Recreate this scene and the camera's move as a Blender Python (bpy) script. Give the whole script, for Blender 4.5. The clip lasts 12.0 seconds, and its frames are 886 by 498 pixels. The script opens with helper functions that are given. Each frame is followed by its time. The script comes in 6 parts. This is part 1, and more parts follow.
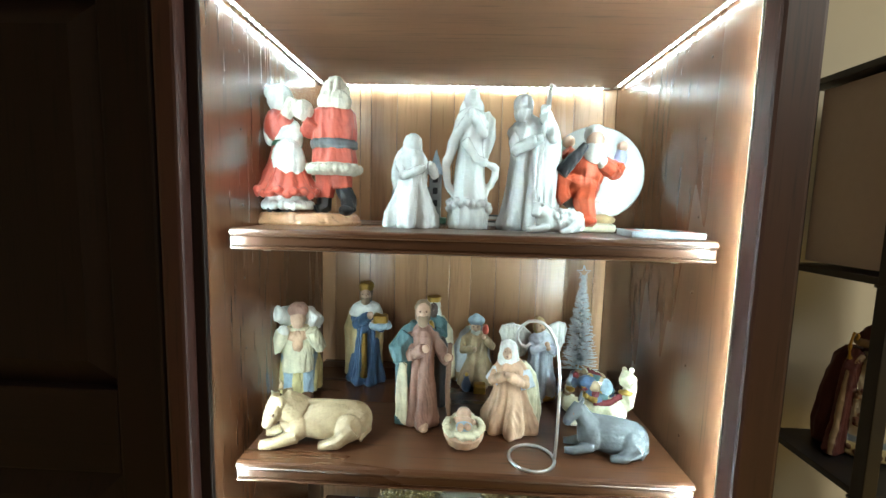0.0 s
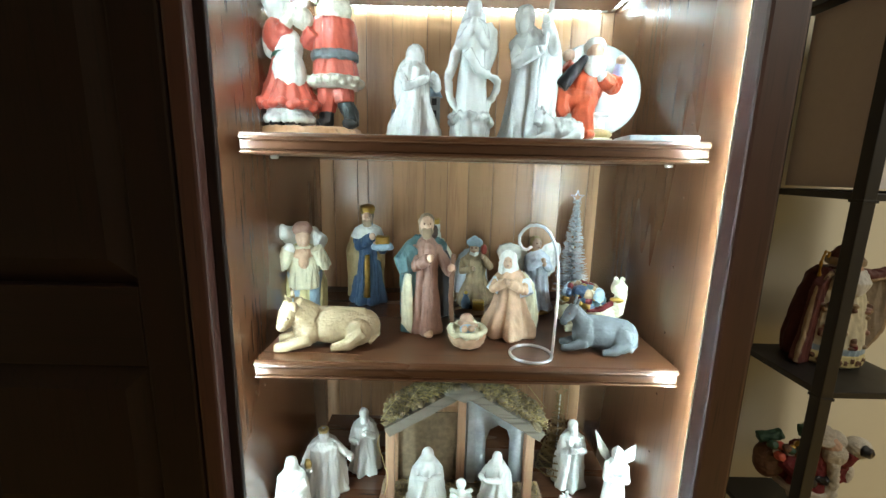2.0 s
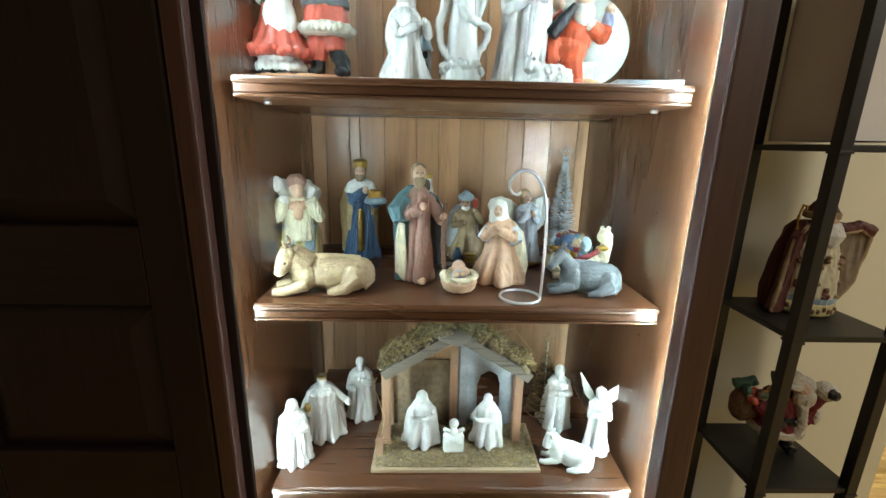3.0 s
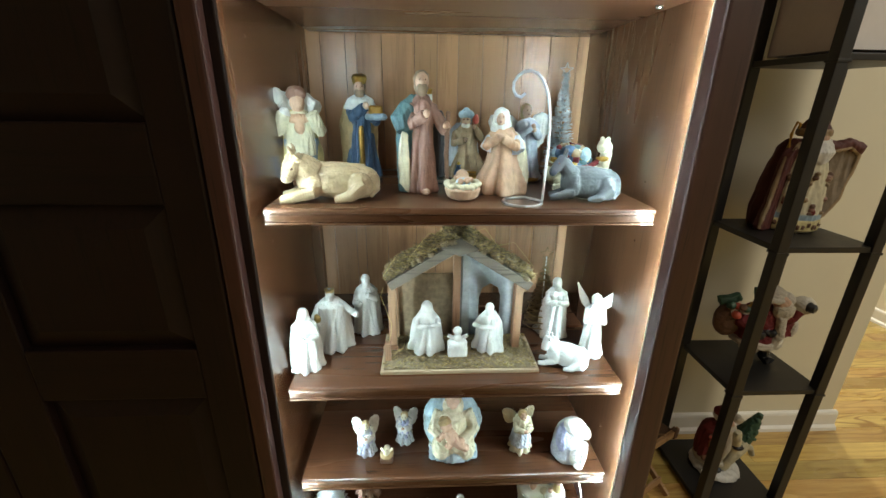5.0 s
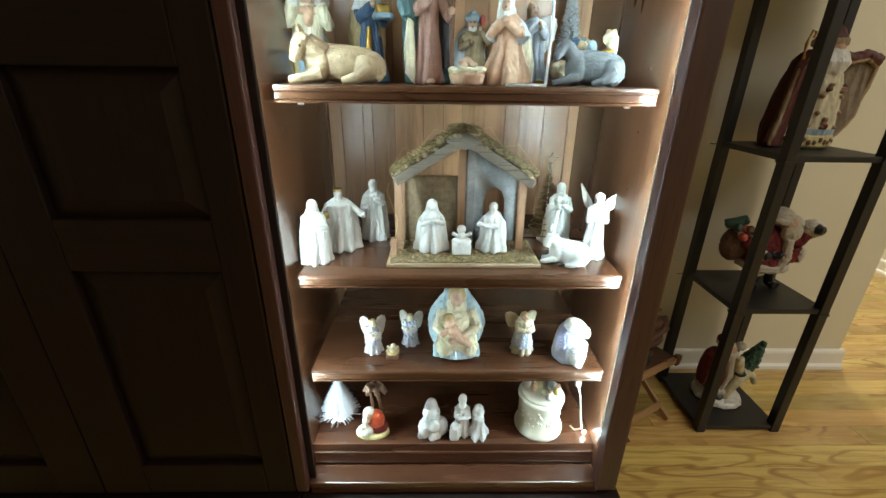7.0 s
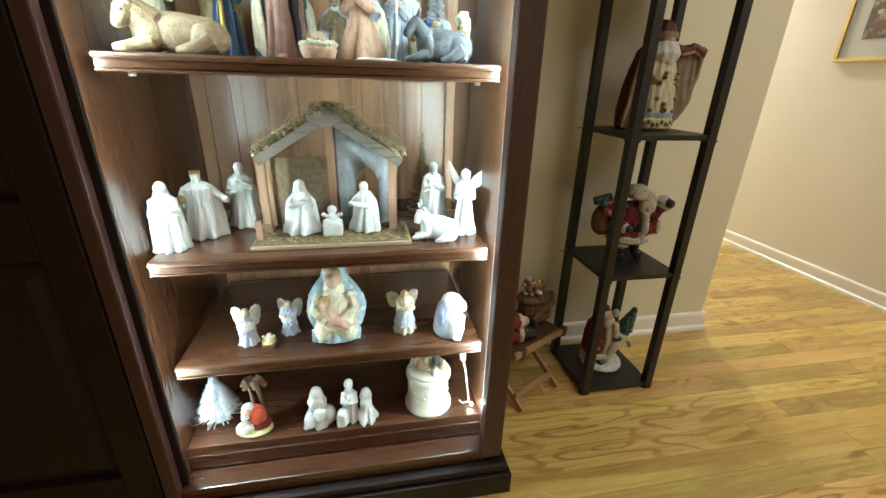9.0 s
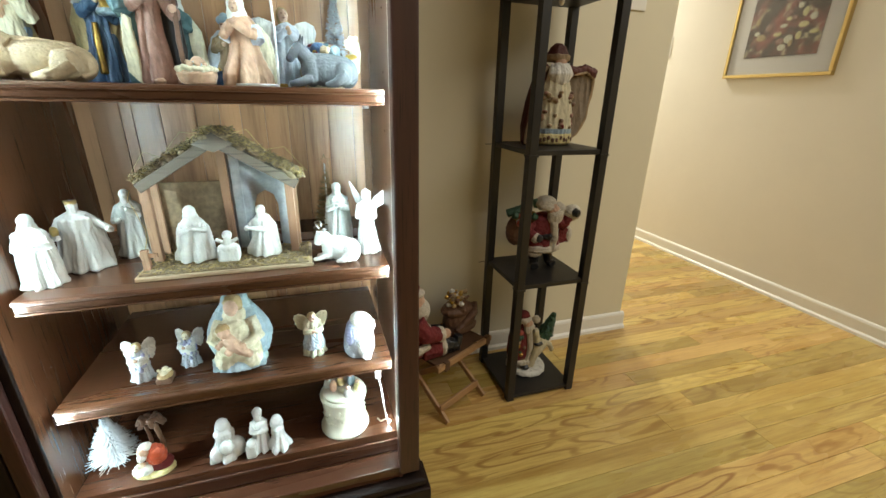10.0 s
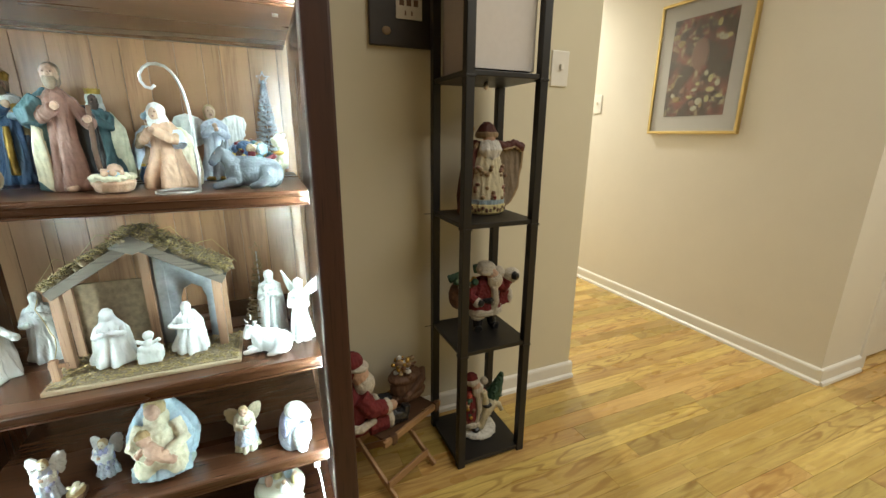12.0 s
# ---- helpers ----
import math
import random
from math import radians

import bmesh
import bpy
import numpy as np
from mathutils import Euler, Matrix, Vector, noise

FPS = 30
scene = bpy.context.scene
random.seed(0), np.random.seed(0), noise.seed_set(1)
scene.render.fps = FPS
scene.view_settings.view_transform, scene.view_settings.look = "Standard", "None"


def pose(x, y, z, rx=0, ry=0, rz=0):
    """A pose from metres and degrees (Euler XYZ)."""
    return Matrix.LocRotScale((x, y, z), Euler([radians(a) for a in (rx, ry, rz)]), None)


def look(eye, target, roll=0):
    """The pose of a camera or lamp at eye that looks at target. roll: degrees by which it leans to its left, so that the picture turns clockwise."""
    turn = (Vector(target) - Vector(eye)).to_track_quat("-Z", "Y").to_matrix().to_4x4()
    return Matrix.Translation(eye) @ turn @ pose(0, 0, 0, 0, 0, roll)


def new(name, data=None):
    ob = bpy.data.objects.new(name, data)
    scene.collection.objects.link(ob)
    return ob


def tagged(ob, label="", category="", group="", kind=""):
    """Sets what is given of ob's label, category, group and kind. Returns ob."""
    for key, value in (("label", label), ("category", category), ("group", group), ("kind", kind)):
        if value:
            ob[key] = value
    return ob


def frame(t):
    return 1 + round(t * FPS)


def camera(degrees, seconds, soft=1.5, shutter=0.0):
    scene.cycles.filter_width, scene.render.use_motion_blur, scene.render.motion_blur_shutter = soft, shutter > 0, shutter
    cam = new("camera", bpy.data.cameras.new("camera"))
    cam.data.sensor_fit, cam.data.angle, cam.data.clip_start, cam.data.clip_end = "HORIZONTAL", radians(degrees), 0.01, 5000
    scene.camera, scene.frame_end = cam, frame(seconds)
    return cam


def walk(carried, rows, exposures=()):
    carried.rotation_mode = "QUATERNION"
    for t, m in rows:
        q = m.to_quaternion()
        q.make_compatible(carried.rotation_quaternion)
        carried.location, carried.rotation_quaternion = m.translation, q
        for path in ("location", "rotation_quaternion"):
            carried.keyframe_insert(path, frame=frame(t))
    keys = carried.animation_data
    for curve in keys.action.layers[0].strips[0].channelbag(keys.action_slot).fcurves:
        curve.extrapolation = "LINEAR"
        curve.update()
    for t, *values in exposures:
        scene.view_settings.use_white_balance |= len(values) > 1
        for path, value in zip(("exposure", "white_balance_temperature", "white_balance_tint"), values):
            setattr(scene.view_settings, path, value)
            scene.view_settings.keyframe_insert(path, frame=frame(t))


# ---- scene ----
cam = camera(94.1, 12.0)
PATH = [
    (0, (0.303, -0.535, 1.331), (0.226, 1.453, 1.124), 1.5),
    (0.5, (0.3, -0.547, 1.33), (0.227, 1.438, 1.096), 1.3),
    (1, (0.292, -0.559, 1.311), (0.239, 1.42, 1.028), 1.2),
    (1.5, (0.284, -0.559, 1.278), (0.262, 1.413, 0.947), 1.2),
    (2, (0.275, -0.57, 1.252), (0.277, 1.393, 0.868), 1.3),
    (2.5, (0.273, -0.586, 1.227), (0.3, 1.365, 0.789), 1.3),
    (3, (0.274, -0.601, 1.208), (0.32, 1.337, 0.717), 1.2),
    (3.2, (0.273, -0.608, 1.203), (0.32, 1.321, 0.68), 1.1),
    (5, (0.25, -0.642, 1.131), (0.343, 1.234, 0.442), 0.8),
    (5.5, (0.25, -0.663, 1.102), (0.346, 1.196, 0.37), 0.8),
    (6, (0.25, -0.699, 1.078), (0.329, 1.153, 0.327), 0.8),
    (6.5, (0.253, -0.721, 1.033), (0.311, 1.121, 0.257), 0.9),
    (6.7, (0.258, -0.723, 1.008), (0.288, 1.124, 0.243), 0.7),
    (8.3, (0.302, -0.736, 0.921), (0.503, 1.09, 0.132), 1.7),
    (8.5, (0.318, -0.741, 0.921), (0.567, 1.083, 0.139), 1.9),
    (9, (0.387, -0.759, 0.932), (0.749, 1.06, 0.183), 1.6),
    (9.5, (0.446, -0.772, 0.942), (0.924, 1.03, 0.219), 1.5),
    (10, (0.495, -0.795, 0.953), (1.07, 0.991, 0.259), 1.2),
    (10.5, (0.52, -0.808, 0.962), (1.163, 0.965, 0.298), 0.8),
    (11, (0.531, -0.802, 0.981), (1.234, 0.963, 0.353), 1.0),
    (11.5, (0.55, -0.802, 1.015), (1.277, 0.969, 0.436), 0.6),
    (12, (0.563, -0.805, 1.064), (1.318, 0.968, 0.529), 0.4),
]
EXPOSURES = [(0.0, 0.04), (3.0, 0.02), (5.0, 0.02), (6.5, 0.04), (8.5, 0.2), (9.5, 0.28), (10.5, 0.25), (12.0, 0.25)]
walk(cam, [(t, look(eye, target, roll)) for t, eye, target, roll in PATH], EXPOSURES)

# world: a dim room at night
world = bpy.data.worlds.new("night_room")
scene.world = world
world.use_nodes = True
world.node_tree.nodes["Background"].inputs[0].default_value = (1.0, 0.9, 0.75, 1)
world.node_tree.nodes["Background"].inputs[1].default_value = 0.02


def lamp(name, kind, m, watts, colour, size=0.3, size_y=None):
    data = bpy.data.lights.new(name, kind)
    data.energy, data.color = watts, colour
    if kind == "AREA":
        data.size = size
        if size_y:
            data.shape, data.size_y = "RECTANGLE", size_y
    else:
        data.shadow_soft_size = size
    ob = new(name, data)
    ob.matrix_world = m
    return ob


HALL_LIGHT, ROOM_LIGHT = 168.0, 40.0
hall = lamp("hall_downlight", "SPOT", pose(2.34, 2.3, 2.42), HALL_LIGHT, (1.0, 0.98, 0.86), 0.07)
hall.data.spot_size, hall.data.spot_blend = radians(136), 0.75
# Added unseen area light: broad fill standing in for the room's ambient bounce.
lamp("room_fill_light", "AREA", pose(2.3, -1.3, 2.42), ROOM_LIGHT, (1.0, 0.97, 0.87), 2.2)

# ---------------------------------------------------------------- materials


def nodes_of(name):
    m = bpy.data.materials.new(name)
    m.use_nodes = True
    n, l = m.node_tree.nodes, m.node_tree.links
    return m, n, l, n["Principled BSDF"]


def mixed(n, l, fac, a, b):
    mix = n.new("ShaderNodeMix")
    mix.data_type = "RGBA"
    l.new(fac, mix.inputs[0])
    for sock, v in ((mix.inputs[6], a), (mix.inputs[7], b)):
        if isinstance(v, tuple):
            sock.default_value = (*v, 1)
        else:
            l.new(v, sock)
    return mix.outputs[2]


def ramp(n, l, fac, lo, hi):
    r = n.new("ShaderNodeMapRange")
    r.inputs[1].default_value, r.inputs[2].default_value = lo, hi
    l.new(fac, r.inputs[0])
    return r.outputs[0]


def noise_of(n, l, scale, detail=4, stretch=(1, 1, 1), coords="Object", rough=0.6, shift=None):
    tc, mp, nz = n.new("ShaderNodeTexCoord"), n.new("ShaderNodeMapping"), n.new("ShaderNodeTexNoise")
    mp.inputs["Scale"].default_value = stretch
    nz.inputs["Scale"].default_value, nz.inputs["Detail"].default_value = scale, detail
    nz.inputs["Roughness"].default_value = rough
    l.new(tc.outputs[coords], mp.inputs[0])
    if shift:
        l.new(shift, mp.inputs["Location"])
    l.new(mp.outputs[0], nz.inputs["Vector"])
    return nz.outputs[0]


def bumped(n, l, bsdf, height, strength, distance=0.002):
    b = n.new("ShaderNodeBump")
    b.inputs["Strength"].default_value, b.inputs["Distance"].default_value = strength, distance
    l.new(height, b.inputs["Height"])
    l.new(b.outputs[0], bsdf.inputs["Normal"])


def plain(name, colour, rough=0.5, metal=0.0, vary=0.25, scale=30.0, bump=0.1, coat=0.0, dark=None, spec=0.5):
    """A surface of one colour, with mottling, grime at a second scale and fine relief."""
    m, n, l, p = nodes_of(name)
    big, fine = noise_of(n, l, scale, 5), noise_of(n, l, scale * 9, 3)
    low = dark or tuple(c * (1 - vary) for c in colour)
    c1 = mixed(n, l, ramp(n, l, big, 0.35, 0.65), low, colour)
    c2 = mixed(n, l, ramp(n, l, fine, 0.2, 0.9), tuple(c * (1 - vary * 0.5) for c in colour), colour)
    mix = n.new("ShaderNodeMix")
    mix.data_type, mix.inputs[0].default_value = "RGBA", 0.4
    l.new(c1, mix.inputs[6]), l.new(c2, mix.inputs[7])
    l.new(mix.outputs[2], p.inputs["Base Color"])
    rr = n.new("ShaderNodeMapRange")
    rr.inputs[3].default_value, rr.inputs[4].default_value = max(rough - 0.08, 0.03), min(rough + 0.1, 1)
    l.new(big, rr.inputs[0]), l.new(rr.outputs[0], p.inputs["Roughness"])
    p.inputs["Metallic"].default_value, p.inputs["Coat Weight"].default_value = metal, coat
    p.inputs["Specular IOR Level"].default_value = spec
    if bump:
        bumped(n, l, p, fine, bump, 0.001)
    return m


def wood(name, light, dark, axis="x", rough=0.28, coat=0.3, scale=1.0, bump=0.12, per_piece=0.0, pore=0.56, streak=None, spec=0.5):
    """Stained wood, its grain along the given axis."""
    m, n, l, p = nodes_of(name)
    s = [26.0 * scale] * 3
    s["xyz".index(axis)] = 1.6 * scale
    shift = None
    info = None
    if per_piece:
        info = n.new("ShaderNodeObjectInfo")
        mul = n.new("ShaderNodeVectorMath")
        mul.operation, mul.inputs[1].default_value = "SCALE", (0, 0, 0)
        cmb = n.new("ShaderNodeCombineXYZ")
        for i in range(3):
            l.new(info.outputs["Random"], cmb.inputs[i])
        l.new(cmb.outputs[0], mul.inputs[0])
        mul.inputs["Scale"].default_value = 37.0
        shift = mul.outputs[0]
    grain = noise_of(n, l, 1.0, 6, tuple(s), rough=0.65, shift=shift)
    s2 = [7.0 * scale] * 3
    s2["xyz".index(axis)] = 0.7 * scale
    figure = noise_of(n, l, 1.0, 3, tuple(s2), shift=shift)
    fine_s = [240.0] * 3
    fine_s["xyz".index(axis)] = 9.0
    pores = noise_of(n, l, 1.0, 2, tuple(fine_s), shift=shift)
    c = mixed(n, l, ramp(n, l, grain, 0.33, 0.68), dark, light)
    mid = tuple((a * 0.55 + b * 0.45) for a, b in zip(light, dark))
    mx = n.new("ShaderNodeMix")
    mx.data_type = "RGBA"
    l.new(ramp(n, l, figure, 0.3, 0.75), mx.inputs[0])
    mx.inputs[6].default_value = (*mid, 1)
    l.new(c, mx.inputs[7])
    out = mixed(n, l, ramp(n, l, pores, pore, pore + 0.19), mx.outputs[2], tuple(v * 0.6 for v in dark))
    if streak:
        s3 = [17.0] * 3
        s3["xyz".index(axis)] = 1.1
        veins = noise_of(n, l, 1.0, 5, tuple(s3), rough=0.75, shift=shift)
        out = mixed(n, l, ramp(n, l, veins, 0.51, 0.7), out, streak)
    if per_piece:
        hsv = n.new("ShaderNodeHueSaturation")
        l.new(out, hsv.inputs["Color"])
        r = n.new("ShaderNodeMapRange")
        r.inputs[3].default_value, r.inputs[4].default_value = 1 - per_piece, 1 + per_piece
        l.new(info.outputs["Random"], r.inputs[0]), l.new(r.outputs[0], hsv.inputs["Value"])
        out = hsv.outputs[0]
    l.new(out, p.inputs["Base Color"])
    rr = n.new("ShaderNodeMapRange")
    rr.inputs[3].default_value, rr.inputs[4].default_value = rough - 0.05, rough + 0.1
    l.new(figure, rr.inputs[0]), l.new(rr.outputs[0], p.inputs["Roughness"])
    p.inputs["Coat Weight"].default_value, p.inputs["Coat Roughness"].default_value = coat, 0.25
    p.inputs["Specular IOR Level"].default_value = spec
    if bump:
        bumped(n, l, p, pores, bump, 0.0006)
    return m


def glow(name, colour, strength):
    m, n, l, p = nodes_of(name)
    p.inputs["Base Color"].default_value = (*colour, 1)
    p.inputs["Emission Color"].default_value, p.inputs["Emission Strength"].default_value = (*colour, 1), strength
    return m


M_CHERRY_X = wood("cherry_wood_along", (0.1, 0.035, 0.016), (0.038, 0.013, 0.007), "x", scale=0.7, rough=0.24)
M_CHERRY_Z = wood("cherry_wood_upright", (0.155, 0.064, 0.03), (0.1, 0.04, 0.019), "z", rough=0.24, scale=0.6, bump=0.03)
M_TOP = wood("compartment_top_wood", (0.21, 0.097, 0.052), (0.11, 0.05, 0.027), "x", rough=0.4, coat=0.1, scale=0.5, bump=0.03)
M_EDGE = wood("shelf_wood", (0.105, 0.04, 0.018), (0.045, 0.016, 0.0075), "x", scale=0.7, rough=0.25, coat=0.2, bump=0.03)
# Dark wood taken near black: the missing light on the doors is in the colour.
M_DARK_SHADED_X = wood("dark_mahogany_shaded_along", (0.017, 0.0064, 0.0044), (0.0065, 0.0026, 0.0018), "x", rough=0.5, coat=0.0, spec=0.3)
M_DARK_SHADED_Z = wood("dark_mahogany_shaded_upright", (0.017, 0.0064, 0.0044), (0.0065, 0.0026, 0.0018), "z", rough=0.5, coat=0.0, spec=0.3)
M_STILE = wood("stained_stile_wood", (0.075, 0.028, 0.022), (0.038, 0.014, 0.011), "z", rough=0.4, coat=0.1)
M_BACK = wood("back_board_wood", (0.55, 0.3, 0.155), (0.32, 0.165, 0.082), "z", rough=0.27, coat=0.35, per_piece=0.14, scale=0.5, pore=0.64, streak=(0.25, 0.115, 0.055))
M_GROOVE = plain("groove_dark", (0.06, 0.025, 0.012), 0.8)


def oak(name):
    """Lacquered oak strip: ring figure drawn out along the board, fine pores, board-to-board tone."""
    m, n, l, p = nodes_of(name)
    info, cmb = n.new("ShaderNodeObjectInfo"), n.new("ShaderNodeCombineXYZ")
    for i, k in enumerate((13.0, 7.0, 5.0)):
        mul = n.new("ShaderNodeMath")
        mul.operation, mul.inputs[1].default_value = "MULTIPLY", k
        l.new(info.outputs["Random"], mul.inputs[0]), l.new(mul.outputs[0], cmb.inputs[i])
    shift = cmb.outputs[0]
    figure = noise_of(n, l, 1.0, 2, (2.2, 11.0, 11.0), rough=0.45, shift=shift)
    rings = n.new("ShaderNodeMath")
    rings.operation, rings.inputs[1].default_value = "MULTIPLY", 62.0
    l.new(figure, rings.inputs[0])
    wave = n.new("ShaderNodeMath")
    wave.operation = "SINE"
    l.new(rings.outputs[0], wave.inputs[0])
    grain = noise_of(n, l, 1.0, 5, (3.0, 60.0, 60.0), rough=0.7, shift=shift)
    pores = noise_of(n, l, 1.0, 2, (14.0, 420.0, 420.0), shift=shift)
    cloud = noise_of(n, l, 1.0, 3, (2.0, 6.0, 6.0), shift=shift)
    c = mixed(n, l, ramp(n, l, cloud, 0.3, 0.7), (0.48, 0.31, 0.085), (0.64, 0.46, 0.16))
    c = mixed(n, l, ramp(n, l, grain, 0.42, 0.75), c, (0.36, 0.2, 0.058))
    dark = n.new("ShaderNodeMath")
    dark.operation = "MULTIPLY"
    l.new(ramp(n, l, wave.outputs[0], 0.35, 1.0), dark.inputs[0])
    l.new(ramp(n, l, noise_of(n, l, 1.0, 2, (1.2, 5.0, 5.0), shift=shift), 0.42, 0.62), dark.inputs[1])
    c = mixed(n, l, dark.outputs[0], c, (0.3, 0.155, 0.04))
    c = mixed(n, l, ramp(n, l, pores, 0.62, 0.8), c, (0.24, 0.12, 0.035))
    hsv, val, hue = n.new("ShaderNodeHueSaturation"), n.new("ShaderNodeMapRange"), n.new("ShaderNodeMapRange")
    val.inputs[3].default_value, val.inputs[4].default_value = 0.76, 1.2
    hue.inputs[3].default_value, hue.inputs[4].default_value = 0.492, 0.512
    frac = n.new("ShaderNodeMath")
    frac.operation = "FRACT"
    ten = n.new("ShaderNodeMath")
    ten.operation, ten.inputs[1].default_value = "MULTIPLY", 10.0
    l.new(info.outputs["Random"], ten.inputs[0]), l.new(ten.outputs[0], frac.inputs[0])
    l.new(info.outputs["Random"], val.inputs[0]), l.new(frac.outputs[0], hue.inputs[0])
    l.new(val.outputs[0], hsv.inputs["Value"]), l.new(hue.outputs[0], hsv.inputs["Hue"]), l.new(c, hsv.inputs["Color"])
    l.new(hsv.outputs[0], p.inputs["Base Color"])
    rr = n.new("ShaderNodeMapRange")
    rr.inputs[3].default_value, rr.inputs[4].default_value = 0.2, 0.36
    l.new(cloud, rr.inputs[0]), l.new(rr.outputs[0], p.inputs["Roughness"])
    p.inputs["Coat Weight"].default_value, p.inputs["Coat Roughness"].default_value = 0.25, 0.2
    bumped(n, l, p, pores, 0.03, 0.0006)
    return m


M_OAK = oak("oak_floor")
M_WALL = plain("wall_paint", (0.69, 0.64, 0.49), 0.75, vary=0.05, scale=4, bump=0.05)
M_HALLWALL = plain("hall_wall_paint", (0.76, 0.72, 0.63), 0.75, vary=0.05, scale=4, bump=0.05)
M_TRIM = plain("white_trim_paint", (0.8, 0.78, 0.72), 0.35, vary=0.05, scale=8, bump=0.03)
M_CEIL = plain("ceiling_paint", (0.75, 0.72, 0.66), 0.9, vary=0.04, scale=5)
M_BLACK = plain("black_lacquer", (0.012, 0.011, 0.011), 0.42, vary=0.3, scale=20, bump=0.06)
M_SHADE = plain("linen_shade", (0.72, 0.68, 0.66), 0.9, vary=0.06, scale=60, bump=0.3)
M_LED = glow("led_diode", (0.71, 0.965, 1.0), 275.0)
M_LED_SIDE = glow("led_diode_side", (0.71, 0.965, 1.0), 1260.0)
M_LED_SIDE_WEAK = glow("led_diode_side_weak", (0.71, 0.965, 1.0), 1400.0)
M_TAPE = plain("led_tape", (0.8, 0.8, 0.75), 0.4)
M_STEEL = plain("brushed_steel", (0.75, 0.75, 0.75), 0.34, metal=1.0, vary=0.1, bump=0.02)
M_GOLD = plain("gold_gilt", (0.62, 0.47, 0.2), 0.33, metal=1.0, vary=0.2)
M_WHITEPLASTIC = plain("white_plastic", (0.8, 0.78, 0.72), 0.35, vary=0.04)

# ---------------------------------------------------------------- mesh helpers


class Shape:
    """A bmesh with a list of materials; each add_ call writes closed solids of one material."""

    def __init__(self):
        self.bm, self.mats, self.mat = bmesh.new(), [], 0

    def use(self, material):
        if material not in self.mats:
            self.mats.append(material)
        self.mat = self.mats.index(material)
        return self

    def add(self, verts, faces, m=None):
        vs = [self.bm.verts.new((m @ Vector(v)) if m else v) for v in verts]
        for f in faces:
            try:
                face = self.bm.faces.new([vs[i] for i in f])
                face.material_index, face.smooth = self.mat, True
            except ValueError:
                pass
        return self

    def box(self, x0, x1, y0, y1, z0, z1, bevel=0.0, m=None, flat=True):
        v = [(x, y, z) for x in (x0, x1) for y in (y0, y1) for z in (z0, z1)]
        f = [(0, 1, 3, 2), (4, 6, 7, 5), (0, 4, 5, 1), (2, 3, 7, 6), (0, 2, 6, 4), (1, 5, 7, 3)]
        vs = [self.bm.verts.new((m @ Vector(p)) if m else p) for p in v]
        fs = []
        for q in f:
            face = self.bm.faces.new([vs[i] for i in q])
            face.material_index, face.smooth = self.mat, not flat
            fs.append(face)
        if bevel:
            edges = list({e for face in fs for e in face.edges})
            r = bmesh.ops.bevel(self.bm, geom=edges, offset=bevel, segments=2, profile=0.6, affect="EDGES", clamp_overlap=True)
            for face in r["faces"]:
                face.material_index, face.smooth = self.mat, False
        return self

    def lathe(self, profile, seg=24, c=(0, 0, 0), sx=1.0, sy=1.0, folds=0.0, nf=9, phase=0.0, m=None, twist=0.0, lean=(0, 0)):
        """Rings (radius, height) closed at both ends; folds: depth of drapery, growing downwards."""
        verts, faces, n = [], [], len(profile)
        zs = [z for _, z in profile]
        lo, hi = min(zs), max(zs)
        for i, (r, z) in enumerate(profile):
            t = (hi - z) / max(hi - lo, 1e-6)
            q = 0.25 + 0.75 * t
            for j in range(seg):
                a = 2 * math.pi * j / seg
                w = 1 + folds * q * ((abs(math.sin(nf * a / 2 + phase + 1.5 * t)) * 2 - 1.2) * 0.75 + math.sin(int(nf * 1.7) * a + 2 * phase + 2 * t) * 0.35)
                verts.append((c[0] + lean[0] * (1 - t) + r * w * sx * math.cos(a), c[1] + lean[1] * (1 - t) + r * w * sy * math.sin(a), c[2] + z))
        for i in range(n - 1):
            for j in range(seg):
                k = (j + 1) % seg
                faces.append((i * seg + j, i * seg + k, (i + 1) * seg + k, (i + 1) * seg + j))
        faces.append(tuple(reversed(range(seg))))
        faces.append(tuple(range((n - 1) * seg, n * seg)))
        if zs[0] > zs[-1]:
            faces = [tuple(reversed(f)) for f in faces]
        return self.add(verts, faces, m)

    def ball(self, c, r, seg=14, rings=9, m=None, rot=None):
        r = (r, r, r) if isinstance(r, (int, float)) else r
        verts, faces = [(0, 0, -1)], []
        for i in range(1, rings):
            p = -math.pi / 2 + math.pi * i / rings
            verts += [(math.cos(p) * math.cos(2 * math.pi * j / seg), math.cos(p) * math.sin(2 * math.pi * j / seg), math.sin(p)) for j in range(seg)]
        verts.append((0, 0, 1))
        top = len(verts) - 1
        for j in range(seg):
            k = (j + 1) % seg
            faces.append((0, 1 + k, 1 + j))
            faces.append((top, top - seg + j, top - seg + k))
            for i in range(rings - 2):
                a, b = 1 + i * seg, 1 + (i + 1) * seg
                faces.append((a + j, a + k, b + k, b + j))
        q = Matrix.Translation(c) @ (Euler([radians(v) for v in rot]).to_matrix().to_4x4() if rot else Matrix()) @ Matrix.Diagonal((*r, 1))
        return self.add(verts, faces, (m @ q) if m else q)

    def tube(self, pts, radii, seg=8, m=None, caps=True):
        """A limb or wire along points; radii one number or one a point."""
        pts = [Vector(p) for p in pts]
        if isinstance(radii, (int, float)):
            radii = [radii] * len(pts)
        verts, faces = [], []
        side = None
        for i, p in enumerate(pts):
            d = (pts[min(i + 1, len(pts) - 1)] - pts[max(i - 1, 0)]).normalized()
            if side is None:
                side = d.orthogonal().normalized()
            side = (side - d * side.dot(d)).normalized()
            up = d.cross(side)
            for j in range(seg):
                a = 2 * math.pi * j / seg
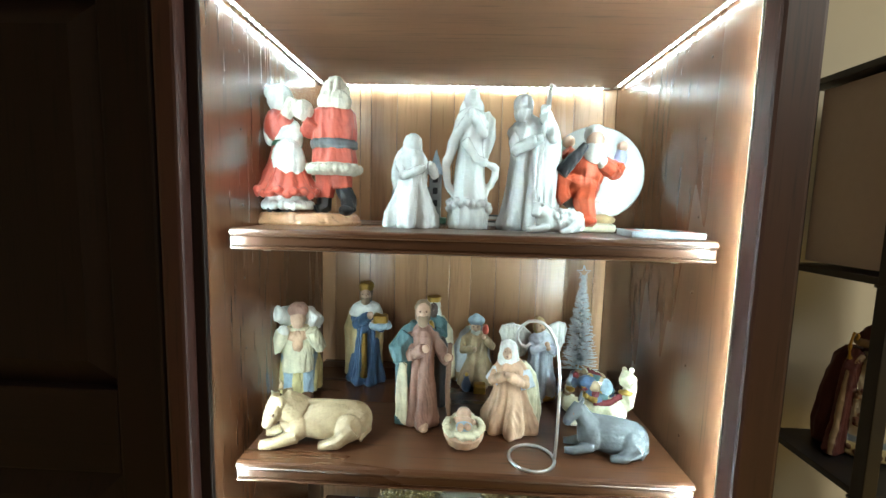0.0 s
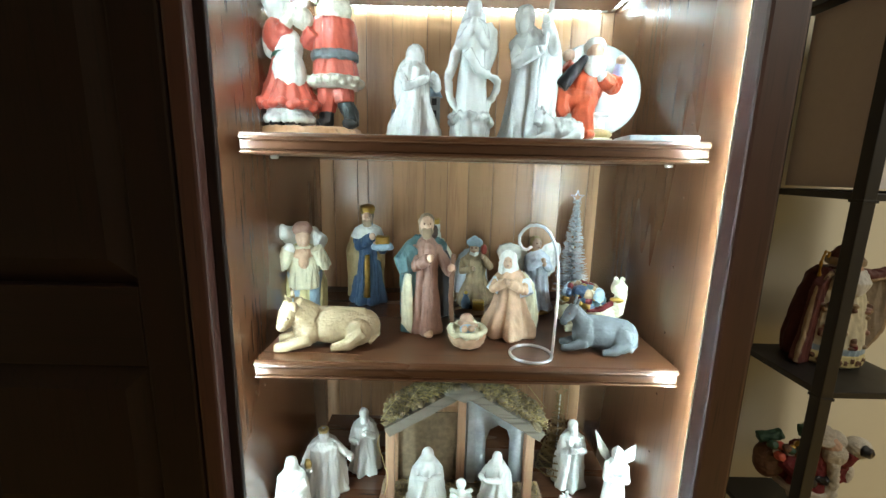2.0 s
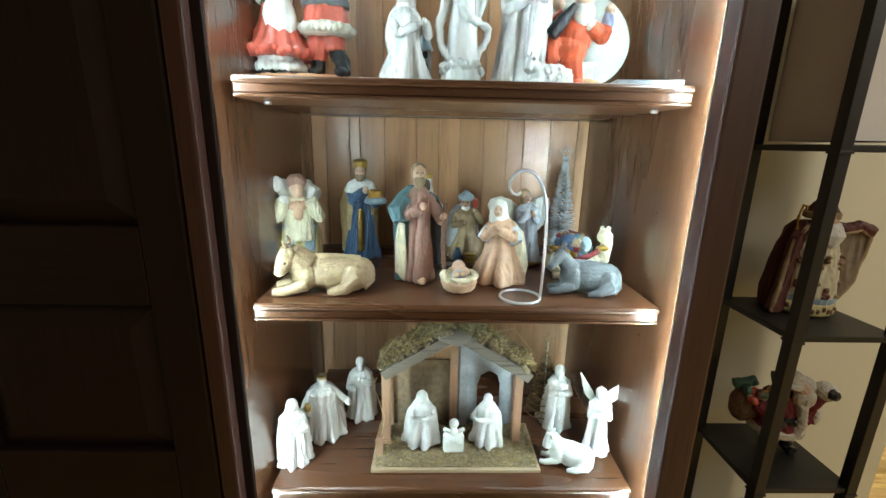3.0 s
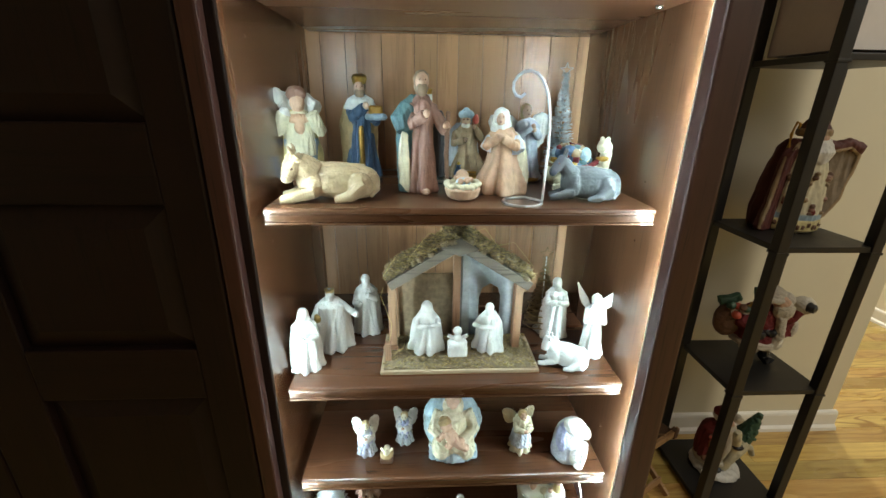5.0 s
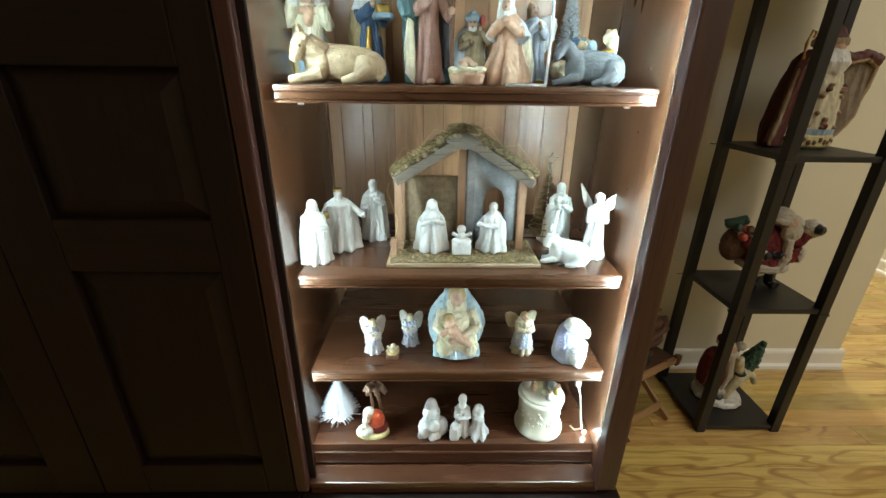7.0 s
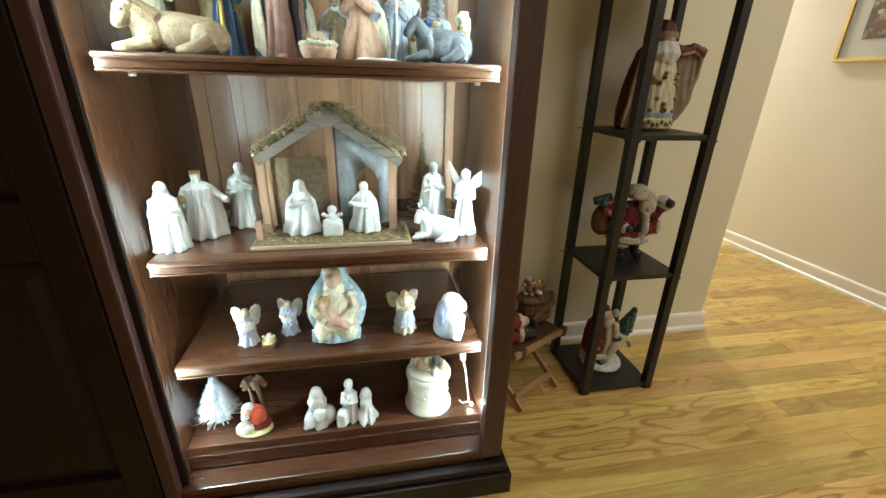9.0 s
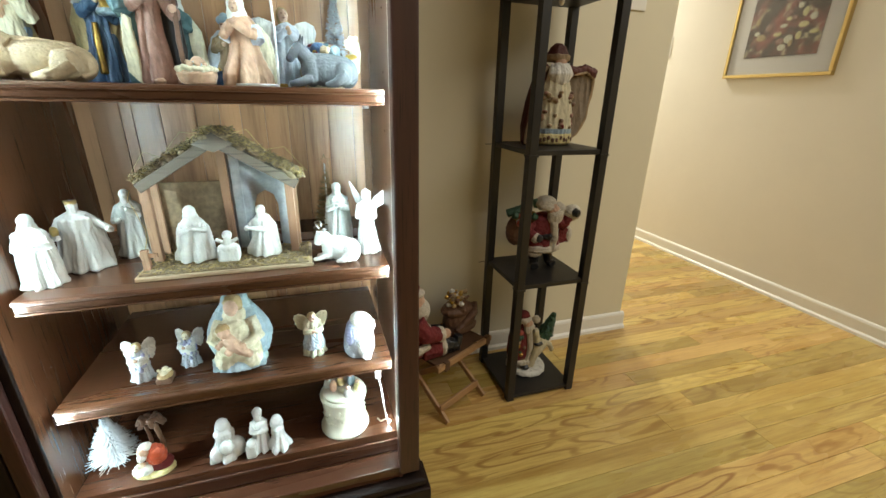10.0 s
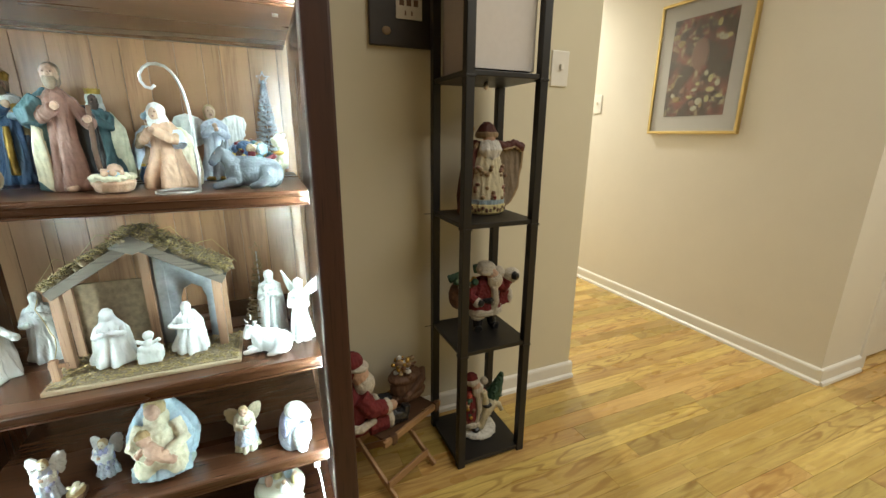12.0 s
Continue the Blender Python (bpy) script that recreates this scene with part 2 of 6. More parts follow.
                verts.append(p + (side * math.cos(a) + up * math.sin(a)) * radii[i])
        for i in range(len(pts) - 1):
            for j in range(seg):
                k = (j + 1) % seg
                faces.append((i * seg + j, i * seg + k, (i + 1) * seg + k, (i + 1) * seg + j))
        faces.append(tuple(reversed(range(seg))))
        faces.append(tuple(range((len(pts) - 1) * seg, len(pts) * seg)))
        return self.add(verts, faces, m)

    def slab(self, outline, thick, m=None):
        """An outline in x and z, given a thickness along y."""
        n = len(outline)
        verts = [(x, -thick / 2, z) for x, z in outline] + [(x, thick / 2, z) for x, z in outline]
        faces = [tuple(range(n)), tuple(reversed(range(n, 2 * n)))]
        faces += [(i, i + n, (i + 1) % n + n, (i + 1) % n) for i in range(n)]
        return self.add(verts, faces, m)

    def mesh(self, name):
        bmesh.ops.recalc_face_normals(self.bm, faces=self.bm.faces)
        me = bpy.data.meshes.new(name)
        self.bm.to_mesh(me)
        for mt in self.mats:
            me.materials.append(mt)
        return me


def thing(name, at=(0, 0, 0), label="", category="", group="", turn=0, kind=""):
    ob = new(name)
    ob.empty_display_size = 0.05
    ob.matrix_world = pose(*at, 0, 0, turn)
    return tagged(ob, label, category, group, kind)


def part(name, shape, parent, label=""):
    ob = new(name, shape.mesh(name))
    ob.parent = parent
    return tagged(ob, label)


def single(name, shape, at=(0, 0, 0), turn=0, label="", category="", group="", kind=""):
    ob = new(name, shape.mesh(name))
    ob.matrix_world = pose(*at, 0, 0, turn)
    return tagged(ob, label, category, group, kind)


def B(material, *args, **kw):
    return Shape().use(material).box(*args, **kw)


SCULPTS = []


def sculpt(name, shape, at, turn=0, label="", category="figurine", group="", voxel=0.0014, smooth=1, relief=0.009, stretch=0.2):
    """One statuette: solids fused into a single skin when the file ends."""
    ob = single(name, shape, at, turn, label, category, group)
    rm = ob.modifiers.new("fuse", "REMESH")
    rm.mode, rm.voxel_size, rm.use_smooth_shade = "VOXEL", voxel, True
    sm = ob.modifiers.new("soften", "SMOOTH")
    sm.iterations, sm.factor = smooth, 0.5
    SCULPTS.append((ob, shape, relief, stretch))
    return ob


def fuse_all():
    from mathutils.bvhtree import BVHTree
    graph = bpy.context.evaluated_depsgraph_get()
    for ob, shape, relief, stretch in SCULPTS:
        me = bpy.data.meshes.new_from_object(ob.evaluated_get(graph))
        tree = BVHTree.FromBMesh(shape.bm)
        shape.bm.faces.ensure_lookup_table()
        if len(me.materials) < len(shape.mats):
            me.materials.clear()
            for mt in shape.mats:
                me.materials.append(mt)
        for p in me.polygons:
            hit = tree.find_nearest(p.center)
            p.material_index = shape.bm.faces[hit[2]].material_index if hit[2] is not None else 0
            p.use_smooth = True
        tall_h = max(v.co.z for v in me.vertices)
        f, amp = 19.0 / tall_h, relief * tall_h
        start = Vector((ob.location.x * 31, ob.location.y * 17, 0))
        moved = []
        for v in me.vertices:
            q = Vector((v.co.x, v.co.y, v.co.z * stretch)) * f + start
            q2 = Vector((v.co.x + 0.3 * v.co.z, v.co.y, v.co.z * stretch * 1.3)) * f * 2.1 + start
            d = (1 - 2.4 * abs(noise.noise(q))) * 0.85 + (1 - 2.6 * abs(noise.noise(q2))) * 0.2 + noise.noise(v.co * f * 3.1 + start) * (0.1 if stretch < 0.9 else 0.4)
            moved.append(v.co + v.normal * amp * d * min(1.0, v.co.z / (0.03 * tall_h)))
        for v, c in zip(me.vertices, moved):
            v.co = c
        ob.modifiers.clear()
        ob.data = me


# ---------------------------------------------------------------- the room
WALL_Y, HALL_X, CORNER_X, DOORWALL_Y = 0.513, 2.748, 1.75, 0.03


def wall(name, label, mat, *b):
    return single(name, B(mat, *b), label=label, category="wall", kind="structure")


wall("wall_north", "beige painted wall behind the cabinet", M_WALL, -2.2, CORNER_X, WALL_Y, WALL_Y + 0.12, 0, 2.44)
wall("wall_hall", "pale beige hallway wall with a framed picture", M_HALLWALL, HALL_X, HALL_X + 0.25, DOORWALL_Y, 3.6, 0, 2.44)
wall("wall_hall_end", "plain wall closing the hallway", M_HALLWALL, CORNER_X - 1.0, HALL_X, 3.6, 3.7, 0, 2.44)
wall("wall_hall_west", "plain wall of the hallway", M_HALLWALL, CORNER_X - 0.12, CORNER_X, WALL_Y + 0.12, 3.6, 0, 2.44)
wall("wall_door", "wall over and beside the white door", M_HALLWALL, HALL_X + 0.25, 3.08, DOORWALL_Y, DOORWALL_Y + 0.12, 0, 2.44)
wall("wall_door_above", "wall over the white door", M_HALLWALL, 3.08, 3.845, DOORWALL_Y, DOORWALL_Y + 0.12, 2.06, 2.44)
wall("wall_door_far", "plain wall past the white door", M_HALLWALL, 3.845, 4.4, DOORWALL_Y, DOORWALL_Y + 0.12, 0, 2.44)
wall("wall_east", "plain room wall", M_WALL, 4.4, 4.5, -3.4, DOORWALL_Y + 0.12, 0, 2.44)
wall("wall_south", "plain room wall", M_WALL, -2.3, 4.5, -3.5, -3.4, 0, 2.44)
wall("wall_west", "plain room wall", M_WALL, -2.3, -2.2, -3.4, WALL_Y + 0.12, 0, 2.44)
single("ceiling", B(M_CEIL, -2.3, 4.5, -3.5, 3.7, 2.44, 2.54), label="plain painted ceiling", category="ceiling", kind="structure")
floor = single("floor", B(M_OAK, -2.3, 4.5, -3.5, 3.7, -0.06, -0.012), label="honey oak strip floor with lacquered boards", category="floor", kind="structure")


def baseboard(x0, y0, x1, y1, side):
    """White baseboard with a quarter-round shoe; side: the way that it faces."""
    s = Shape().use(M_TRIM)
    prof = [(0, 0.0), (0.026, 0.0), (0.024, 0.012), (0.014, 0.019), (0.013, 0.062), (0.010, 0.07), (0.004, 0.074), (0, 0.074)]
    n = len(prof)
    verts = [(x + side[0] * d, y + side[1] * d, z) for x, y in ((x0, y0), (x1, y1)) for d, z in prof]
    faces = [(i, (i + 1) % n, n + (i + 1) % n, n + i) for i in range(n)] + [tuple(range(n)), tuple(range(n, 2 * n))]
    s.add(verts, faces)
    for f in s.bm.faces:
        f.smooth = False
    return single("baseboard", s, label="white painted baseboard with shoe moulding", category="baseboard", kind="structure")


baseboard(-2.2, WALL_Y, CORNER_X + 0.013, WALL_Y, (0, -1))
baseboard(CORNER_X, WALL_Y, CORNER_X, 3.6, (1, 0))
baseboard(HALL_X, DOORWALL_Y - 0.013, HALL_X, 3.6, (-1, 0))
baseboard(HALL_X - 0.013, DOORWALL_Y, 3.058, DOORWALL_Y, (0, -1))

# white door with its jamb
door = thing("door_1", (3.112, DOORWALL_Y + 0.03, 0), "white painted panel door, closed, with a brass hinge", "door", kind="structure")
part("door_leaf", B(M_TRIM, 0, 0.71, 0.0, 0.035, 0.012, 2.03, 0.003), door)
for z0, z1 in ((0.16, 0.72), (0.84, 1.9)):
    part("door_panel", B(M_TRIM, 0.1, 0.61, -0.006, 0.002, z0, z1, 0.004), door)
part("hinge", B(plain("worn_brass", (0.35, 0.25, 0.1), 0.4, metal=1.0), -0.012, 0.006, -0.014, 0.001, 0.27, 0.36, 0.002), door, "worn brass hinge")
part("door_jamb", B(M_TRIM, -0.05, -0.004, -0.04, 0.06, 0.0, 2.06, 0.003), door)
part("door_jamb", B(M_TRIM, 0.714, 0.745, -0.04, 0.06, 0.0, 2.06, 0.003), door)
part("door_head", B(M_TRIM, -0.05, 0.745, -0.04, 0.06, 2.062, 2.1, 0.003), door)

# ---------------------------------------------------------------- display cabinet
LEFT, RIGHT, BACK, FRONT = -0.021, 0.644, 0.432, -0.066
SHELVES = (1.295, 0.963, 0.617, 0.386)
FLOOR5 = 0.175
cab = thing("display_cabinet", (0.31, 0.2, 0), "dark cherry wood display cabinet with four lit shelves", "cabinet")
OX, OY = -0.31, -0.2


def cpart(name, mat, x0, x1, y0, y1, z0, z1, bevel=0.0, label="", parent=None):
    return part(name, B(mat, x0 + OX, x1 + OX, y0 + OY, y1 + OY, z0, z1, bevel), parent or cab, label)


cpart("side_panel", M_CHERRY_Z, LEFT - 0.02, LEFT, -0.034, BACK + 0.012, 0.0, 2.02)
cpart("side_panel", M_CHERRY_Z, RIGHT, RIGHT + 0.036, -0.034, BACK + 0.012, 0.0, 2.02)
cpart("stile", M_STILE, 0.6345, 0.682, FRONT, -0.0345, 0.1, 2.02, 0.005, "dark moulded front stile")
cpart("stile", M_STILE, -0.0485, LEFT - 0.001, FRONT, -0.0445, 0.1, 2.02, 0.004, "dark moulded front stile")
cpart("lip", M_DARK_SHADED_Z, LEFT - 0.019, -0.010, -0.0435, -0.0345, 0.1, 2.02, 0.002, "narrow dark lip at the opening")
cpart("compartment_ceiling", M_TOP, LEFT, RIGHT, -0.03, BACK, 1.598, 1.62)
cpart("frieze", M_DARK_SHADED_X, LEFT, RIGHT, FRONT + 0.004, -0.031, 1.63, 2.02, 0.003)
cpart("crown", M_DARK_SHADED_X, LEFT - 0.02, RIGHT + 0.07, FRONT - 0.03, BACK + 0.012, 2.021, 2.07, 0.008)
cpart("bottom_board", M_CHERRY_X, LEFT, RIGHT, 0.0, BACK, FLOOR5 - 0.022, FLOOR5, 0.002)
cpart("bottom_cleat", M_CHERRY_X, LEFT, RIGHT, -0.004, 0.012, FLOOR5 - 0.06, FLOOR5 - 0.0225, 0.002)
cpart("bottom_rail", M_CHERRY_X, LEFT, RIGHT, FRONT + 0.008, -0.006, 0.085, 0.118, 0.004)
base = Shape().use(M_DARK_SHADED_X)
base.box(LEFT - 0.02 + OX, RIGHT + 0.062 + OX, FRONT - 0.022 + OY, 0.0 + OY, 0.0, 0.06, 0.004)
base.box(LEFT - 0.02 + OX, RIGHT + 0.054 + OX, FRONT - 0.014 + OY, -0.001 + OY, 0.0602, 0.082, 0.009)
part("plinth", base, cab, "dark moulded plinth standing on the floor")
back = cpart("back_panel", M_GROOVE, LEFT, RIGHT, BACK, BACK + 0.01, 0.15, 1.6)
cuts = [LEFT, 0.012, 0.069, 0.094, 0.153, 0.23, 0.283, 0.333, 0.391, 0.448, 0.487, 0.551, 0.617, RIGHT]
for a, b in zip(cuts, cuts[1:]):
    cpart("board", M_BACK, a + 0.0005, b - 0.0005, BACK - 0.006, BACK - 0.0002, 0.155, 1.597, 0.0008, parent=back)


def shelf_profile():
    """Front edge of a shelf: a round nose, a bead and a cove, as (depth, height)."""
    return [(0.40, 0.0), (0.006, 0.0), (0.002, -0.0015), (0.0, -0.005), (0.001, -0.0085), (0.005, -0.0105), (0.004, -0.013), (0.004, -0.022), (0.0055, -0.0235),
            (0.002, -0.025), (0.002, -0.0275), (0.006, -0.029), (0.40, -0.029)]


def edge_shelf(z):
    s = Shape().use(M_EDGE)
    prof = shelf_profile()
    n = len(prof)
    verts = [(x + OX, d + OY, z + h) for x in (-0.003, 0.633) for d, h in prof]
    faces = [(i, (i + 1) % n, n + (i + 1) % n, n + i) for i in range(n)] + [tuple(range(n)), tuple(range(n, 2 * n))]
    s.add(verts, faces)
    for f in s.bm.faces:
        f.smooth = False
    sh = part("shelf", s, cab, "cherry wood shelf with a moulded front edge")
    for x in (0.02, 0.60):
        part("shelf_pin", Shape().use(M_STEEL).tube([(x + OX + 0.0, 0.05 + OY, z - 0.032), (x + OX + 0.01, 0.05 + OY, z - 0.032)], 0.003), sh)
    return sh


for z in SHELVES:
    edge_shelf(z)
for x, side in ((LEFT, 1), (RIGHT, -1)):
    for i in range(24):
        z = 0.28 + i * 0.055
        s = Shape().use(M_GROOVE).tube([(x + OX - side * 0.002, 0.071 + OY, z), (x + OX + side * 0.0006, 0.071 + OY, z)], 0.0022, 6)
        if i % 2 == 1:
            part("peg_hole", s, cab)

# neighbouring cabinet with a raised-panel door
tall = thing("tall_cabinet", (-0.42, 0.2, 0), "dark mahogany tall cabinet, shade put into its colour, with closed raised-panel doors", "cabinet")
TX, TY = 0.42, -0.2


def tpart(name, mat, x0, x1, y0, y1, z0, z1, bevel=0.0, label="", parent=None):
    return part(name, B(mat, x0 + TX, x1 + TX, y0 + TY, y1 + TY, z0, z1, bevel), parent or tall, label)


tpart("body", M_DARK_SHADED_Z, -0.94, LEFT - 0.024, -0.04, BACK, 0.083, 2.02)
tpart("plinth", M_DARK_SHADED_X, -0.95, LEFT - 0.022, FRONT - 0.022, BACK, 0.0, 0.08, 0.006)
tpart("crown", M_DARK_SHADED_X, -0.96, LEFT - 0.022, FRONT - 0.03, BACK, 2.021, 2.07, 0.008)
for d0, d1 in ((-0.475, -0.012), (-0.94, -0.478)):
    leaf = tpart("door", M_DARK_SHADED_Z, d0, d0 + 0.1, FRONT, -0.044, 0.1, 1.99, 0.004)
    tpart("door_stile", M_DARK_SHADED_Z, d1 - 0.1, min(d1, -0.051), FRONT, -0.044, 0.1, 1.99, 0.004, parent=leaf)
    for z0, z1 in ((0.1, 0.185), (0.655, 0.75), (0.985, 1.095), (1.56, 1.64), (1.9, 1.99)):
        tpart("door_rail", M_DARK_SHADED_X, d0 + 0.1, d1 - 0.1, FRONT + 0.0005, -0.044, z0, z1, 0.003, parent=leaf)
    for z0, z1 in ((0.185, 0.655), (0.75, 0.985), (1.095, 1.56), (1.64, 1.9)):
        s = Shape().use(M_DARK_SHADED_Z)
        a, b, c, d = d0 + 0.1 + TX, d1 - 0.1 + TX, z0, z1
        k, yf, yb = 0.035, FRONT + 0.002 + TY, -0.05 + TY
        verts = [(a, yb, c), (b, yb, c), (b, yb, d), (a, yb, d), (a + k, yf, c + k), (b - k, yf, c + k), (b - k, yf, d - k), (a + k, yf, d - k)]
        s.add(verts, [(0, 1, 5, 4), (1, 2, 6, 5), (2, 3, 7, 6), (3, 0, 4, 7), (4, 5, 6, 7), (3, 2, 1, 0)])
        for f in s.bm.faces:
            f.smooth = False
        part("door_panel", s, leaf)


# LED tape: top compartment on three sides, and down inside both front edges
def led_run(name, a, b, step, normal, label, diode=None):
    """A tape from a to b with small diodes that face the normal."""
    a, b, nrm = Vector(a), Vector(b), Vector(normal).normalized()
    d = (b - a).normalized()
    w = d.cross(nrm)
    ob = thing(name, (a + b) / 2, label, "light strip", "LED strips in the cabinet")
    c = (a + b) / 2

    def solid(mat, p, q, half, t0, t1):
        v = [e + w * s * half + nrm * t - c for e in (p, q) for s in (-1, 1) for t in (t0, t1)]
        return Shape().use(mat).add(v, [(0, 1, 3, 2), (4, 6, 7, 5), (0, 4, 5, 1), (2, 3, 7, 6), (0, 2, 6, 4), (1, 5, 7, 3)])

    part("tape", solid(M_TAPE, a, b, 0.004, 0.0, 0.0008), ob)
    s = Shape().use(diode or M_LED)
    k = int((b - a).length / step)
    for i in range(k):
        p = a + d * (i + 0.5) * step
        v = [p + d * dd + w * ww + nrm * t - c for dd in (-0.0025, 0.0025) for ww in (-0.0022, 0.0022) for t in (0.0008, 0.0013)]
        s.add(v, [(0, 1, 3, 2), (4, 6, 7, 5), (0, 4, 5, 1), (2, 3, 7, 6), (0, 2, 6, 4), (1, 5, 7, 3)])
    tagged(part("diodes", s, ob, "bright cool white diodes"), kind="stuff")
    return ob


LAB = "glowing cool white LED tape stuck inside the cabinet"
led_run("led_strip", (LEFT + 0.009, 0.0, 1.5975), (LEFT + 0.009, 0.415, 1.5975), 0.0166, (0, 0, -1), LAB)
led_run("led_strip", (RIGHT - 0.009, 0.0, 1.5975), (RIGHT - 0.009, 0.415, 1.5975), 0.0166, (0, 0, -1), LAB)
led_run("led_strip", (LEFT + 0.02, BACK - 0.014, 1.5975), (RIGHT - 0.02, BACK - 0.014, 1.5975), 0.0166, (0, 0, -1), LAB)
led_run("led_strip", (LEFT + 0.0005, -0.0285, 0.2), (LEFT + 0.0005, -0.0285, 1.58), 0.0166, (1, 0, 0), LAB, M_LED_SIDE_WEAK)
led_run("led_strip", (0.6385, -0.0325, 0.2), (0.6385, -0.0325, 1.58), 0.0166, (-0.6, 1, 0), LAB, M_LED_SIDE)

# ---------------------------------------------------------------- shelf tower with lamp
TX0, TX1, TY0, TY1 = 1.048, 1.302, 0.199, 0.445
tower = thing("shelf_floor_lamp", ((TX0 + TX1) / 2, (TY0 + TY1) / 2, 0), "black lacquered shelf tower lamp with a pale linen shade", "floor lamp")
HW = 0.125
for sx in (-1, 1):
    for sy in (-1, 1):
        cx, cy = sx * (HW - 0.0125), sy * (HW - 0.0125)
        part("post", B(M_BLACK, cx - 0.0125, cx + 0.0125, cy - 0.0125, cy + 0.0125, 0.0, 1.62, 0.002), tower)
for z in (0.022, 0.424, 0.822, 1.224, 1.62):
    part("tier", B(M_BLACK, -HW + 0.004, HW - 0.004, -HW + 0.004, HW - 0.004, z - 0.014, z, 0.002), tower)
    # Thin dark rod sticking out to the left at the two middle tiers.
    if z in (0.424, 0.822):
        part("joint_pin", Shape().use(M_BLACK).tube([(-HW - 0.03, HW - 0.02, z - 0.006), (-HW + 0.01, HW - 0.02, z - 0.006)], 0.0012, 6), tower)
    if z > 0.1:
        for cx in (-HW, HW):
            part("joint_collar", B(M_BLACK, cx - (0.028 if cx > 0 else 0.002), cx + (0.002 if cx > 0 else 0.028), -HW - 0.002, -HW + 0.028, z - 0.018, z - 0.012, 0.001), tower)
k = HW - 0.03
for a in range(4):
    part("shade_panel", Shape().use(M_SHADE).box(-k, k, -k, -k + 0.002, 1.232, 1.6, m=pose(0, 0, 0, 0, 0, 90 * a)), tower, "pale linen shade panel, unlit")
part("pull_switch", Shape().use(M_STEEL).ball((0.0, 0.0, 1.2), (0.008, 0.008, 0.012)), tower, "small steel pull switch")

# ---------------------------------------------------------------- wall things
sw = thing("light_switch", (1.575, WALL_Y, 1.295), "ivory plastic toggle light switch on the wall", "switch")
part("plate", B(M_WHITEPLASTIC, -0.037, 0.037, -0.006, 0, -0.06, 0.06, 0.003), sw)
part("toggle", B(M_WHITEPLASTIC, -0.005, 0.005, -0.018, -0.004, -0.004, 0.014, 0.002), sw)
sw2 = thing("light_switch", (HALL_X, 1.58, 1.275), "white plastic light switch on the hallway wall", "switch")
part("plate", B(M_WHITEPLASTIC, -0.006, 0, -0.04, 0.04, -0.06, 0.06, 0.003), sw2)
part("toggle", B(M_WHITEPLASTIC, -0.016, -0.004, -0.005, 0.005, -0.004, 0.014, 0.002), sw2)
# ---------------------------------------------------------------- figurines
M_PORC = plain("white_porcelain", (0.66, 0.67, 0.66), 0.22, vary=0.05, scale=25, bump=0.02, coat=0.5)
M_BISQUE = plain("white_bisque", (0.64, 0.635, 0.61), 0.42, vary=0.07, scale=40, bump=0.06)


def paint(name, c, rough=0.55, vary=0.38, scale=60, metal=0.0, coat=0.0):
    return plain("painted_" + name, c, rough, metal, vary, scale, 0.12, coat)


RED, GREEN, BLACK = paint("red", (0.56, 0.1, 0.065), 0.3, coat=0.3), paint("green", (0.035, 0.095, 0.055), 0.5), paint("black", (0.015, 0.015, 0.017), 0.3)
SKIN, TAN, BROWN = paint("skin", (0.62, 0.4, 0.28)), paint("tan", (0.36, 0.255, 0.145)), paint("brown", (0.16, 0.08, 0.045))
BLUE, SKY, TEAL = paint("blue", (0.06, 0.11, 0.2), 0.35), paint("sky_blue", (0.36, 0.48, 0.58)), paint("teal", (0.075, 0.155, 0.17))
CREAM, YELLOW, PEACH = paint("cream", (0.72, 0.66, 0.47)), paint("pale_yellow", (0.72, 0.62, 0.3)), paint("peach", (0.64, 0.4, 0.26))
HAIR = paint("hair_brown", (0.26, 0.18, 0.11))
ROSE, MAUVE, GREY = paint("rose_brown", (0.36, 0.2, 0.15)), paint("mauve", (0.45, 0.4, 0.5)), paint("grey", (0.115, 0.122, 0.13))
WHITE, PALE, GILT = paint("white", (0.78, 0.77, 0.73), 0.4), paint("pale_blue", (0.55, 0.6, 0.68)), paint("gilt", (0.6, 0.38, 0.1), 0.3, metal=1.0)
CAPE = paint("cape_wine", (0.11, 0.028, 0.022), 0.6)
WINE, DARKSKIN, FUR = paint("wine_red", (0.17, 0.018, 0.02), 0.8), paint("dark_skin", (0.07, 0.035, 0.025)), plain("white_fur", (0.6, 0.55, 0.46), 0.95, vary=0.3, scale=160, bump=0.6)
ORANGE, LILAC, BLOND = paint("orange_red", (0.62, 0.1, 0.04), 0.35), paint("lilac", (0.42, 0.44, 0.66)), paint("blond", (0.5, 0.36, 0.17))
STRAW = paint("straw", (0.5, 0.36, 0.15), 0.8, 0.4, 90)
M_FIGWOOD = wood("pale_base_wood", (0.55, 0.3, 0.16), (0.4, 0.2, 0.1), "x", rough=0.3)


def robe(s, h, w, d, mat, kneel=False, folds=0.28, nf=8, ph=0.4, lean=(0, 0)):
    s.use(mat)
    if kneel:
        prof = [(0.97, 0.0), (1.0, 0.03), (0.98, 0.14), (0.8, 0.27), (0.6, 0.42), (0.55, 0.52), (0.6, 0.64), (0.58, 0.74), (0.36, 0.82), (0.2, 0.87)]
    else:
        prof = [(0.92, 0.0), (0.95, 0.03), (0.84, 0.12), (0.72, 0.3), (0.63, 0.48), (0.6, 0.58), (0.68, 0.68), (0.7, 0.77), (0.48, 0.82), (0.2, 0.87)]
    s.lathe([(r * w / 2, z * h) for r, z in prof], 72, (0, 0, 0), 1.0, d / w, folds, nf, ph, lean=lean)
    return s


